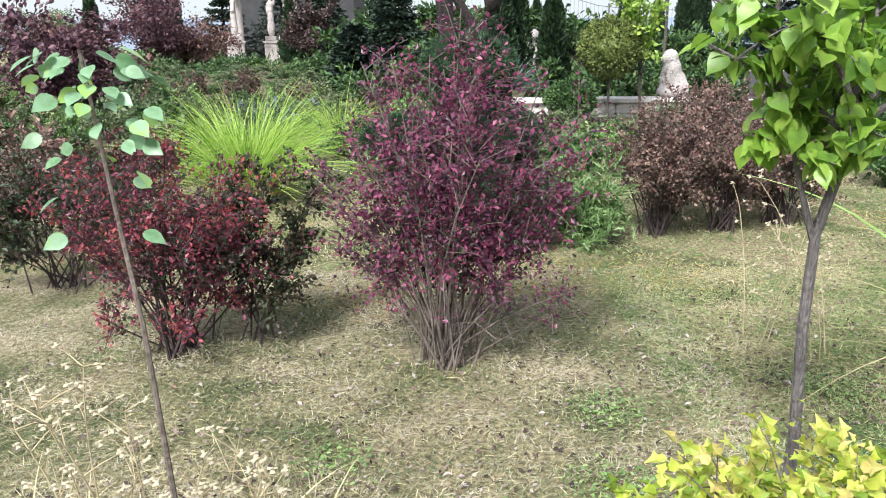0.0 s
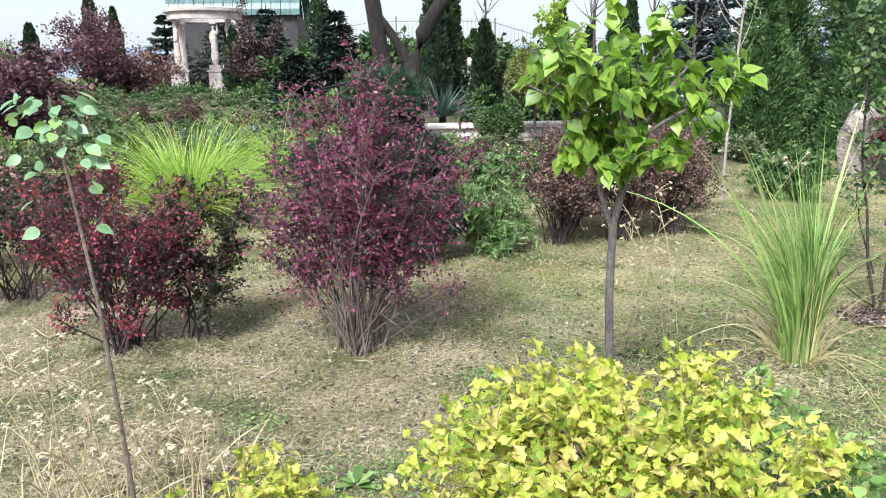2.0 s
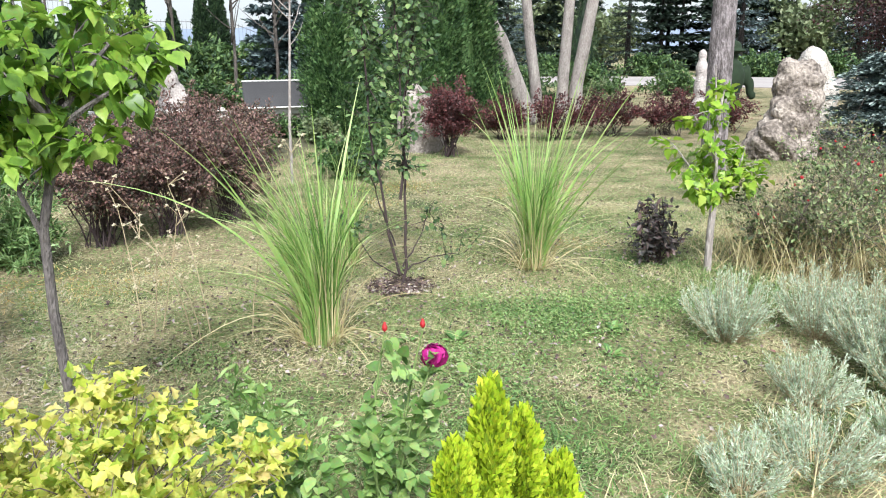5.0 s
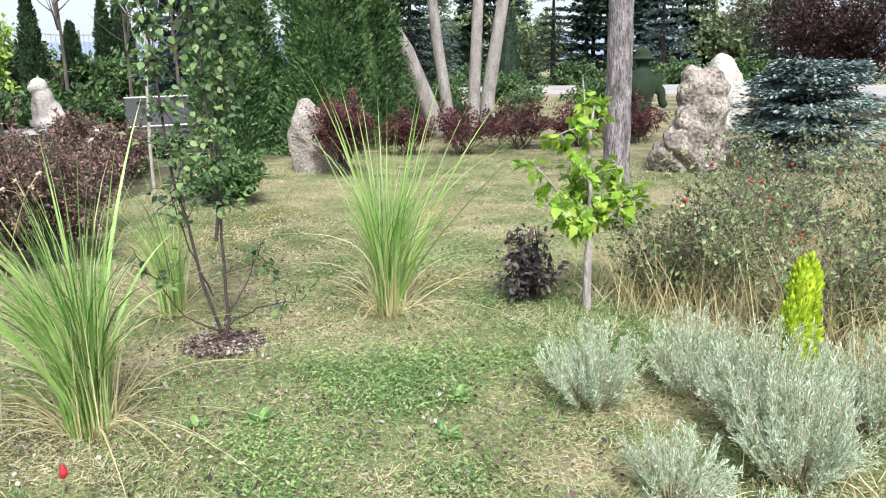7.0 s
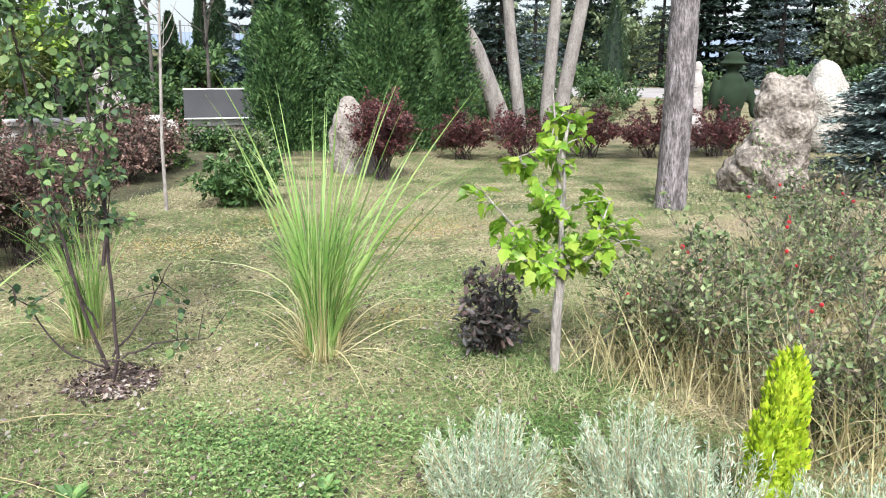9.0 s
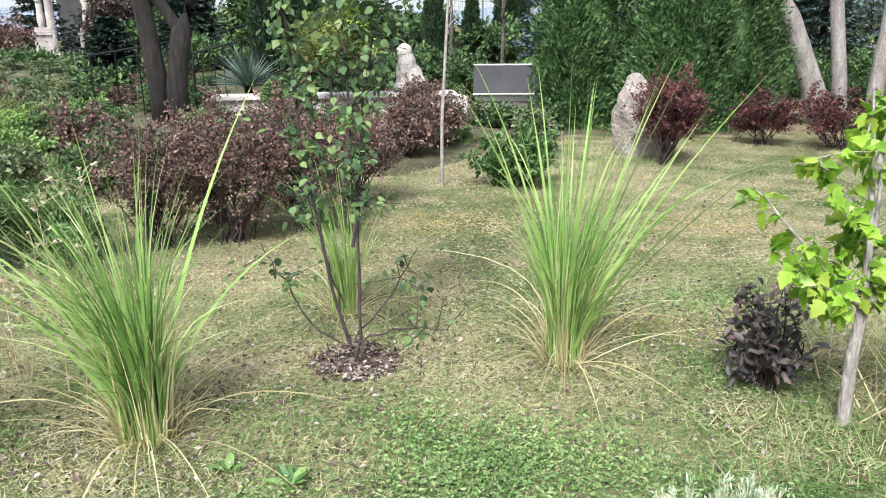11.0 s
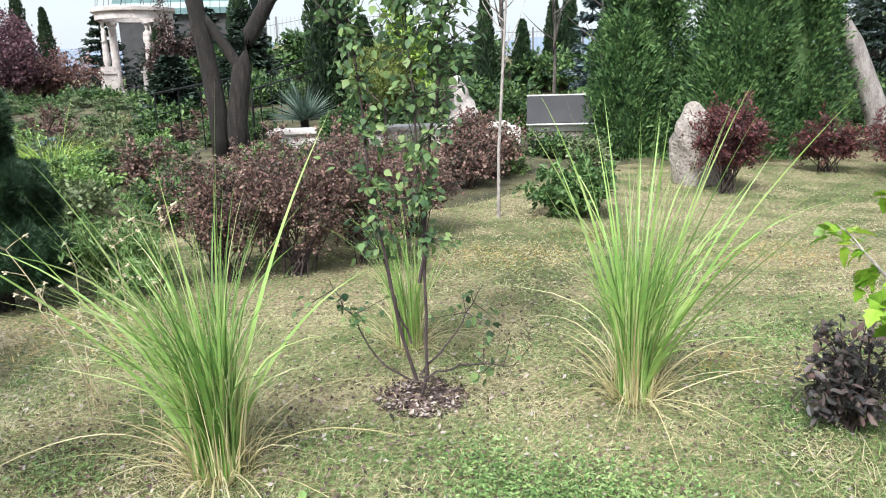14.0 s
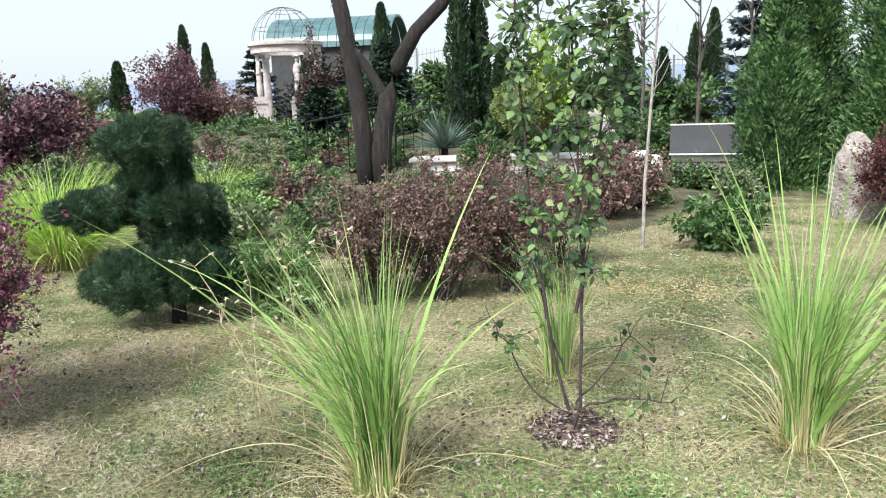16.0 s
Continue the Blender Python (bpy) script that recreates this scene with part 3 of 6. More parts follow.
def spruce(name, x, y, h, wide, leaf, label, whorls=16, per=13, group="", needles=36, size=0.2, z=None):
    """Tiered spruce: boughs that droop and turn up, with needle tufts along them."""
    ob = thing(name, x, y, z, label, "conifer", group)
    part("trunk", Build().tube([(0, 0, 0), (0, 0, h)], [wide * 0.09, 0.012], 8), BARK_DARK, ob)
    w, f = Build(), Build()
    P, A = [], []
    for i in range(whorls):
        t = (i + rng.uniform(-0.3, 0.3)) / whorls
        t = min(max(t, 0), 0.98)
        ln = wide * (1 - t) ** 0.85 + 0.06
        for j in range(per):
            a = rng.uniform(0, 2 * np.pi)
            d = np.array([math.cos(a), math.sin(a), 0])
            z0 = 0.12 + t * h * 0.95
            l2 = ln * rng.uniform(0.7, 1.1)
            c = bezier((0, 0, z0), d * l2 * 0.6 + [0, 0, z0 - l2 * 0.18], d * l2 + [0, 0, z0 + l2 * rng.uniform(-0.25, 0.1)], 6)
            w.tube(c, [0.014, 0.004], 3, cap=False)
            k = rng.uniform(0.15, 1, needles) * 4.999
            ki = k.astype(int)
            q = c[ki] + (c[ki + 1] - c[ki]) * (k - ki)[:, None]
            sd = np.cross(d, [0, 0, 1.0])
            off = rng.normal(0, 0.28, needles) * l2 * (1.1 - k / 5)
            P.append(q + off[:, None] * sd + rng.normal(0, 0.02, (needles, 3)) - np.abs(off)[:, None] * [0, 0, 0.25])
            A.append(d * 1.0 + sd * np.sign(off)[:, None] * 0.6 + rng.normal(0, 0.35, (needles, 3)))
    P, A = np.vstack(P), np.vstack(A)
    P[:, 2] = np.maximum(P[:, 2], 0.05)
    f.leaves(P, A, rng.normal(0, 0.4, P.shape) + [0, 0, 1], size * rng.uniform(0.6, 1.2, len(P)), FAN)
    tagged(part("wood", w, BARK_DARK, ob), kind="stuff")
    part("needle_foliage", f, leaf, ob)
    return ob


def crown_tree(name, x, y, h, wide, leaf, wood, label, count=7000, size=0.12, trunk=0.09, stems=14, low=0.3, category="tree", group=""):
    """Broad-leaved tree: trunk, limbs and an uneven crown of leaves."""
    ob = thing(name, x, y, None, label, category, group)
    b = Build()
    b.tube(bezier((0, 0, -0.05), (0.05, 0, h * 0.2), (0, 0.02, h * 0.45), 7), [trunk, trunk * 0.6], 8)
    P, A = [], []
    for i in range(stems):
        a = rng.uniform(0, 2 * np.pi)
        rr = rng.uniform(0.3, 1)
        tip = np.array([rr * wide * math.cos(a), rr * wide * math.sin(a), h * (low + (1 - low) * rng.uniform(0.1, 1) * (1 - 0.45 * rr * rr))])
        c = bezier((0, 0, h * rng.uniform(0.12, 0.4)), tip * [0.4, 0.4, 0.7], tip, 7)
        b.tube(c, [trunk * 0.45, trunk * 0.08], 5)
        for j in range(9):
            o = c[rng.integers(2, 7)]
            out = rand_dirs(1, 0.4)[0]
            e = o + out * wide * rng.uniform(0.15, 0.4)
            w = bezier(o, (o + e) / 2 + [0, 0, 0.04], e, 4)
            b.tube(w, [trunk * 0.1, trunk * 0.04], 3, cap=False)
            P.append(w)
            A.append(np.tile(out, (4, 1)))
    part("trunk", b, wood, ob)
    p, ax = along(np.array(P), np.array(A), count, wide * 0.07)
    f = Build()
    f.leaves(p, ax + rng.normal(0, 0.8, p.shape), rng.normal(0, 0.7, p.shape) + [0, 0, 1], size * rng.uniform(0.6, 1.3, count), SMALL)
    part("crown", f, leaf, ob)
    return ob


def grass_clump(name, x, y, h, foot, leaf, label, blades=300, splay=0.5, width=0.007, dry=90, straw=120, group="grass clumps", tall=25, lean=(0, 0), wide_out=0.55, bend=(0.0, 0.55), flare=2.9):
    ob = thing(name, x, y, None, label, "ornamental grass", group)
    a = rng.uniform(0, 2 * np.pi, blades)
    r = foot * np.sqrt(rng.uniform(0, 1, blades))
    base = np.stack([r * np.cos(a), r * np.sin(a), np.zeros(blades)], -1)
    out = splay * np.abs(rng.normal(0, 0.6, blades))
    dirs = np.stack([np.cos(a) * out + lean[0], np.sin(a) * out + lean[1], np.ones(blades)], -1) + rng.normal(0, 0.05, (blades, 3))
    b = Build()
    b.blades(base, dirs, h * rng.uniform(0.45, 1.08, blades), width * rng.uniform(0.4, 1.2, blades), bend[0] + (bend[1] - bend[0]) * rng.uniform(0, 1, blades) ** 1.8, 8, flare)
    part("green_foliage", b, leaf, ob)
    for q in range(tall):
        a1 = rng.uniform(0, 2 * np.pi)
        o1 = wide_out * rng.uniform(0.05, 1.0) ** 0.8 * rng.choice([0.8, 1.0, 1.5])
        d1 = np.array([[math.cos(a1) * o1 + lean[0], math.sin(a1) * o1 + lean[1], 1.0]])
        t1 = Build().blades(np.array([[foot * 0.5 * math.cos(a1), foot * 0.5 * math.sin(a1), 0.0]]), d1, np.array([h * rng.uniform(1.05, 1.5)]), np.array([width * rng.uniform(1.2, 2.0)]), np.array([rng.choice([0.02, 0.05, 0.1, 0.16, 0.42])]), 12, 1.35)
        part("tall_blade", t1, leaf, ob)
    d = Build()
    if dry:
        a = rng.uniform(0, 2 * np.pi, dry)
        base = np.stack([foot * np.cos(a), foot * np.sin(a), np.zeros(dry)], -1) * rng.uniform(0.4, 1.1, (dry, 1))
        o = rng.uniform(0.45, 1.6, dry)
        d.blades(base, np.stack([np.cos(a) * o, np.sin(a) * o, np.ones(dry)], -1), h * rng.uniform(0.3, 0.9, dry), width * 0.45, rng.uniform(0.25, 1.1, dry), 9)
    a = rng.uniform(0, 2 * np.pi, straw)
    base = np.stack([foot * np.cos(a), foot * np.sin(a), np.zeros(straw)], -1) * rng.uniform(0.5, 1.3, (straw, 1))
    o = rng.uniform(0.1, 1.0, straw)
    d.blades(base, np.stack([np.cos(a) * o, np.sin(a) * o, np.ones(straw)], -1), rng.uniform(0.1, 0.45, straw), width * 0.4, rng.uniform(0.0, 1.2, straw), 5)
    a = rng.uniform(0, 2 * np.pi, blades // 4)
    base = np.stack([foot * np.cos(a), foot * np.sin(a), 0 * a], -1) * rng.uniform(0.3, 1.15, (len(a), 1))
    d.blades(base, np.stack([np.cos(a) * 0.14, np.sin(a) * 0.14, 1 + 0 * a], -1) + rng.normal(0, 0.05, (len(a), 3)), rng.uniform(0.2, 0.75, len(a)), width * 0.6, rng.uniform(0, 0.15, len(a)), 5, 1.3)
    arcs = max(4, blades // 32)
    a = rng.uniform(0, 2 * np.pi, arcs)
    o = rng.uniform(0.5, 1.3, arcs)
    d.blades(np.stack([foot * np.cos(a), foot * np.sin(a), 0 * a], -1), np.stack([np.cos(a) * o, np.sin(a) * o, 1 + 0 * a], -1), h * rng.uniform(0.55, 1.0, arcs), width * 0.8, rng.uniform(0.75, 1.15, arcs), 12, 1.25)
    part("straw", d, STRAW, ob, "bleached straw blades at the foot")
    return ob


# ---- ground ----
def spaced(lo, hi, fine, far):
    mid = np.arange(lo, hi + fine / 2, fine)
    grown = fine * 1.35 ** np.arange(1, 40)
    grown = np.cumsum(grown)
    grown = grown[grown < far]
    return np.concatenate([lo - grown[::-1], mid, hi + grown])


gx, gy = spaced(-12, 22, 0.5, 3000), spaced(-4, 36, 0.5, 3000)
gv = np.array([(x, y, height(x, y) + 0.012 * noise.noise(Vector((x * 0.8, y * 0.8, 0)))) for y in gy for x in gx])
gi = (np.arange(len(gy) - 1)[:, None] * len(gx) + np.arange(len(gx) - 1)[None]).ravel()
gf = np.vstack([np.stack([gi, gi + 1, gi + len(gx) + 1], -1), np.stack([gi, gi + len(gx) + 1, gi + len(gx)], -1)])
tagged(part("ground", Build().add(gv, gf), GROUND, None, smooth=True), "dry straw-coloured lawn soil with greener patches", "ground", kind="structure")

# distant hills beyond the garden, their haze painted into the colour
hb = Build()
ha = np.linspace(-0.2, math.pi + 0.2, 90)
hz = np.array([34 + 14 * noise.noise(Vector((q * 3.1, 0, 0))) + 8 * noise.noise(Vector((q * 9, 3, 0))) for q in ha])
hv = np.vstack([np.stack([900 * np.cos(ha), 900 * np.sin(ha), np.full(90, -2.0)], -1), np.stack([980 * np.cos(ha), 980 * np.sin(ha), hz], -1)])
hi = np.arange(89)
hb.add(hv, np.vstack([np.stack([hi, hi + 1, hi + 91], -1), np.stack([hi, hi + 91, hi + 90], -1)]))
tagged(part("backdrop", hb, HILL), "hills along the horizon, distance haze painted in as blue", "hills", kind="structure")


def strip(name, line, wide, mat, label, lift=0.02, kerb=0.0):
    line = np.array(line, float)
    k = np.linspace(0, len(line) - 1, 40)
    c = np.stack([np.interp(k, np.arange(len(line)), line[:, i]) for i in (0, 1)], -1)
    d = unit(np.gradient(c, axis=0))
    s = np.stack([-d[:, 1], d[:, 0]], -1) * wide / 2
    L, R = c + s, c - s
    zl = np.array([max(height(*a), height(*b)) for a, b in zip(L, R)]) + lift
    v = np.vstack([np.column_stack([L, zl]), np.column_stack([R, zl]), np.column_stack([L, zl - 0.2]), np.column_stack([R, zl - 0.2])])
    i = np.arange(39)
    q = lambda a, b: np.vstack([np.stack([i + a * 40, i + b * 40, i + 1 + b * 40], -1), np.stack([i + a * 40, i + 1 + b * 40, i + 1 + a * 40], -1)])
    return tagged(part(name, Build().add(v, np.vstack([q(0, 1), q(2, 0), q(1, 3)])), mat), label, "path", kind="structure")


strip("road", [(18, 44), (27, 34), (33, 26), (36, 16), (37, 2), (37, -12)], 12.0, DRIVE, "pale paved drive beyond the garden beds", 0.03)

bx, by = np.arange(-16, 9.3, 0.6), np.arange(0, 22, 0.6)
edge = lambda x: 8.6 + 0.35 * math.sin(x * 1.3) - (0.9 * max(0.0, -x - 2.5)) + 3.4 * float(step((x - 3.2) / 5))
bv = np.array([(x, edge(x) + y, height(x, edge(x) + y) + 0.03 - 0.06 * (y == 0)) for y in by for x in bx])
bi = (np.arange(len(by) - 1)[:, None] * len(bx) + np.arange(len(bx) - 1)[None]).ravel()
tagged(part("planting_bed", Build().add(bv, np.vstack([np.stack([bi, bi + 1, bi + len(bx) + 1], -1), np.stack([bi, bi + len(bx) + 1, bi + len(bx)], -1)])), BED, None, smooth=True), "dark mulched planting bed on the bank", "bed", kind="structure")

# ---- lawn grass, short and half dry ----
def lawn(name, count, lo, hi, leaf, tall, label, keep=None, wide=0.004, segs=1):
    p = np.stack([rng.uniform(lo[0], hi[0], count), rng.uniform(lo[1], hi[1], count), np.zeros(count)], -1)
    if keep:
        p = p[keep(p)]
    p[:, 2] = [height(a, b) - 0.004 for a, b, c in p]
    n = len(p)
    lean = rng.normal(0, 0.48, (n, 3)) * [1, 1, 0] + [0, 0, 1]
    b = Build()
    b.blades(p, lean, tall * rng.uniform(0.4, 1.3, n), wide * rng.uniform(0.7, 1.4, n), rng.uniform(0, 0.9, n), segs)
    return tagged(part(name, b, leaf), label, "grass", kind="stuff")


def off_mulch(p):
    return np.hypot(p[:, 0] - 3.2, p[:, 1] - 3.66) > 0.20 + 0.04 * np.sin(7 * np.arctan2(p[:, 1] - 3.66, p[:, 0] - 3.2))


lawn("lawn_grass", 165000, (-3.2, 0.5), (1.3, 5.0), LAWN_DRY, 0.046, "short half-dry lawn grass, greyish straw", wide=0.0035)
lawn("lawn_grass", 235000, (1.0, 0.5), (7.0, 5.0), LAWN, 0.048, "short half-dry lawn grass, straw and green", off_mulch, wide=0.0035)
lawn("lawn_grass", 150000, (-4.0, 5.0), (11.0, 11.0), LAWN, 0.05, "short half-dry lawn grass, straw and green", wide=0.0068)
green_spots = [(rng.uniform(-2.5, 6), rng.uniform(1.0, 4.5), rng.uniform(0.15, 0.5)) for q in range(16)] + [(3.6, 2.55, 0.45), (3.9, 2.7, 0.4), (2.9, 2.5, 0.3), (0.2, 2.0, 0.3), (2.2, 1.4, 0.8), (1.9, 2.2, 0.6), (4.3, 2.3, 0.9), (3.3, 2.4, 0.9), (2.5, 1.9, 0.8), (4.8, 3.1, 0.6), (2.9, 2.9, 0.5), (3.6, 3.2, 0.5)]


def near_spots(p):
    d = np.min([np.hypot(p[:, 0] - a, p[:, 1] - b) / c for a, b, c in green_spots], axis=0)
    return rng.uniform(0, 1, len(p)) > d


lawn("green_grass_tufts", 190000, (-3.0, 0.7), (7.0, 5.0), CLOVER, 0.065, "fresh green grass patches in the lawn", near_spots, wide=0.0034)

def near_ochre(p):
    d = np.min([np.hypot(p[:, 0] - a, (p[:, 1] - b) * 1.4) / c for a, b, c in ((-0.5, 4.3, 0.7), (1.3, 4.85, 0.9), (1.0, 4.95, 0.6), (4.05, 6.4, 0.8), (5.0, 7.0, 0.7), (4.8, 3.9, 0.5), (0.4, 4.6, 0.5), (6.2, 6.0, 0.8), (-1.7, 6.3, 0.7))], axis=0)
    return rng.uniform(0, 1, len(p)) > d


lawn("ochre_grass", 90000, (-3.0, 3.2), (7.2, 8.0), OCHRE, 0.052, "sun-bleached ochre patches in the lawn", near_ochre, wide=0.006)

# low creeping weeds and fallen leaves in the lawn
def ground_cover(name, spots, per, leaf, size, label, lift=0.02, shape=OVAL):
    P = []
    for x, y, r in spots:
        n = int(per * r * r)
        q = np.sqrt(rng.uniform(0, 1, n)) * r * rng.uniform(0.5, 1.35, n)
        a = rng.uniform(0, 2 * np.pi, n)
        P.append(np.stack([x + q * np.cos(a), y + q * np.sin(a), rng.uniform(0.008, lift, n)], -1))
    P = np.vstack(P)
    b = Build().leaves(P, rng.normal(0, 1, P.shape) * [1, 1, 0.35], rng.normal(0, 0.4, P.shape) + [0, 0, 1], size * rng.uniform(0.5, 1.2, len(P)), shape)
    return tagged(part(name, b, leaf), label, "ground cover", kind="stuff")


ground_cover("creeping_weeds", [(0.7, 2.9, 0.2), (-0.4, 2.5, 0.16), (1.7, 3.1, 0.22), (5.2, 4.2, 0.3), (3.4, 3.0, 0.2), (2.9, 2.3, 0.3), (3.65, 2.5, 0.36), (3.95, 2.62, 0.3), (4.25, 2.45, 0.22), (2.1, 1.75, 0.3), (2.5, 1.5, 0.3), (0.25, 1.95, 0.22), (-0.2, 1.9, 0.2), (0.6, 2.3, 0.2), (2.75, 1.9, 0.25), (4.5, 2.2, 0.3), (3.3, 1.7, 0.22), (1.7, 2.3, 0.25), (3.7, 2.72, 0.42), (3.45, 2.75, 0.25), (2.85, 2.45, 0.16)], 12000, WEED, 0.02, "dense low green weeds creeping through the lawn", 0.05)
ground_cover("fallen_leaves", [(2.0, 3.5, 3.6), (5.5, 6.0, 3.0), (-1.0, 5.5, 2.5)], 5, RUSSET, 0.04, "scattered fallen brown leaves on the lawn", 0.03)

ground_cover("straw_litter", [(0.5, 3.0, 2.4), (3.2, 3.0, 2.4), (5.0, 4.4, 2.4), (-1.2, 2.4, 1.4)], 1300, STRAW, 0.05, "bleached straw litter lying in the lawn", 0.045, shape_of([(0, 0.03, 0), (0, -0.03, 0), (1, 0, -0.05)], [(0, 1, 2)]))
ground_cover("brown_litter", [(-0.9, 1.9, 0.8), (0.2, 3.2, 2.2), (2.3, 3.2, 1.4), (4.4, 3.9, 2.2), (3.4, 2.2, 1.0)], 600, CHIP, 0.03, "crumbs of brown leaf litter and bark in the lawn", 0.035, SMALL)


def ragged(cx, cy, r):
    return lambda p: np.hypot(p[:, 0] - cx, (p[:, 1] - cy) * 1.3) < r * (0.3 + rng.uniform(0, 1, len(p)) ** 0.7 * 0.9)


lawn("edge_grass", 6000, (4.2, 1.7), (5.7, 3.2), LAWN, 0.11, "longer rough grass at the lawn's edge", ragged(4.95, 2.45, 0.65), 0.005, 3)
lawn("edge_grass", 7000, (1.4, 0.6), (3.2, 2.0), CLOVER, 0.09, "longer green grass by the roses", ragged(2.2, 1.3, 0.8), 0.005, 3)

# ---- plants on the lawn ----
vase = []
for q in range(54):
    a = rng.uniform(0, 2 * np.pi)
    rr = math.sqrt(rng.uniform(0.02, 1))
    vase.append((0.66 * rr * math.cos(a) - 0.03, 0.50 * rr * math.sin(a), rng.uniform(0.7, 1.5) - 0.22 * rr * rr))
vase += [(0.66, -0.1, 0.42), (0.5, -0.15, 0.30), (0.08, 0, 1.66), (0.12, 0.05, 1.58), (0.05, 0, 1.52), (0.15, 0.03, 1.48), (0.0, 0.05, 1.40), (0.16, 0, 1.34), (-0.5, 0, 0.62), (-0.48, 0.1, 0.55), (0.3, -0.2, 0.45), (-0.05, 0.0, 1.25)]
shrub("barberry_bush", 0.0, 3.44, 1.46, 0.55, BARBERRY, TWIG, 0, 21000, 0.028, "dark crimson barberry bush with bare grey stems", "shrub", "barberry bushes", tips=vase, twigs=13, reach=0.25, radius=0.0062, floor=0.40)
vase = []
for q in range(36):
    a = rng.uniform(0, 2 * np.pi)
    rr = math.sqrt(rng.uniform(0.02, 1))
    vase.append((-0.06 + 0.56 * rr * math.cos(a), 0.4 * rr * math.sin(a), rng.uniform(0.5, 1.22) - 0.25 * rr))
shrub("barberry_bush", -1.34, 3.63, 1.15, 0.5, BARBERRY_RED, TWIG_DARK, 0, 11000, 0.028, "bright red and crimson barberry bush", "shrub", "barberry bushes", tips=vase, twigs=10, reach=0.24, floor=0.2)
shrub("barberry_bush", -1.0, 3.75, 1.0, 0.5, BARBERRY_GREEN, TWIG_DARK, 0, 5200, 0.032, "sparse dark green barberry branches beside the red bush", "shrub", "barberry bushes",
      tips=[(0.25, 0, 0.5), (0.32, 0.1, 0.75), (0.12, 0, 0.9), (-0.05, 0.05, 0.85), (0.22, -0.1, 0.35), (0.38, 0.2, 0.9), (-0.2, 0, 0.7), (-0.1, -0.1, 0.5)], twigs=9, reach=0.2)
for x, y, h, w, m in ((-2.45, 4.7, 1.0, 0.65, BARBERRY_GREEN), (-3.2, 5.5, 1.1, 0.7, BARBERRY_BROWN), (-2.5, 5.9, 1.05, 0.6, BARBERRY_DARK)):
    shrub("barberry_bush", x, y, h, w, m, TWIG_DARK, 24, 5500, 0.04, "dull green-brown barberry bush beside the lawn", "shrub", "barberry bushes", twigs=9, reach=0.28)
for x, y, h in ((1.72, 6.0, 1.16), (2.3, 6.1, 1.2), (2.85, 6.35, 1.15), (2.0, 6.8, 1.2), (2.7, 7.1, 1.2), (3.2, 7.3, 1.1)):
    shrub("barberry_bush", x, y, h, 0.5, BARBERRY_BROWN, TWIG_DARK, 34, 8500, 0.032, "brownish red barberry bush, thinning towards the foot", "shrub", "barberry bushes", twigs=9, reach=0.25, floor=0.2)
shrub("leafy_shrub", 1.02, 5.7, 0.78, 0.38, LEAFY, STEM_GREEN, 30, 4200, 0.08, "fresh green willow-leaved shrub", form="mound", twigs=6, reach=0.18, shape=shape_of([(0, 0, 0), (0.5, 0.11, 0.03), (1, 0, -0.1), (0.5, -0.11, 0.03)], [(0, 1, 2), (0, 2, 3)]))
shrub("leafy_shrub", 4.95, 8.05, 0.78, 0.5, GREEN, STEM_GREEN, 28, 3600, 0.075, "rounded green garden shrub at the lawn's edge", form="mound", twigs=7, reach=0.2, shape=OVAL)

grass_clump("grass_clump", 2.36, 3.02, 1.18, 0.10, GRASS_TALL, "tall green grass clump with arching blades and straw foot", 460, 0.42, 0.0135, 24, 130, tall=22, lean=(-0.11, 0))
grass_clump("grass_clump", 4.2, 3.5, 1.15, 0.085, GRASS_TALL, "tall vase-shaped green grass clump with straw foot", 400, 0.48, 0.012, 40, 170, tall=54, lean=(0.05, 0))
grass_clump("grass_clump", 3.14, 4.35, 0.95, 0.08, GRASS_TALL, "slender green grass clump behind the young tree", 170, 0.35, 0.009, 60, 60, tall=10, lean=(-0.1, 0))
grass_clump("fountain_grass", -1.95, 7.5, 1.6, 0.26, GRASS_LIME, "bright lime fountain grass over reddish stems", 1700, 1.0, 0.014, 60, 60, tall=0, bend=(0.3, 0.95), flare=1.5)
grass_clump("fountain_grass", -1.42, 10.3, 1.15, 0.2, GRASS_LIME, "green fountain grass on the bank", 800, 0.8, 0.014, 20, 20, tall=4, bend=(0.35, 1.1), flare=1.5)
fg = thing("dry_stem_clump", -1.95, 7.42, 0, "clump of reddish dry grass stems", "dry grass")
a = rng.uniform(0, 2 * np.pi, 130)
part("stem_wood", Build().blades(np.stack([0.2 * np.cos(a), 0.2 * np.sin(a), 0 * a], -1), np.stack([0.25 * np.cos(a), 0.25 * np.sin(a), 1 + 0 * a], -1), rng.uniform(0.3, 0.6, 130), 0.012, 0.05, 4), STRAW_RED, fg)


def leaf_parts(ob, places, mat, name="leaf", shape=HEART):
    """Single leaves on one shared mesh, each an object of its own."""
    b = Build()
    tv, tf = shape
    me = b.add(tv, tf).mesh(name, True)
    me.materials.append(mat)
    for p, d, n, s in places:
        d = unit(np.asarray(d, float))
        y = unit(np.cross(n, d))
        z = np.cross(d, y)
        o = new(name, me)
        o.parent = ob
        o.matrix_local = Matrix(((d[0] * s, y[0] * s, z[0] * s, p[0]), (d[1] * s, y[1] * s, z[1] * s, p[1]), (d[2] * s, y[2] * s, z[2] * s, p[2]), (0, 0, 0, 1)))


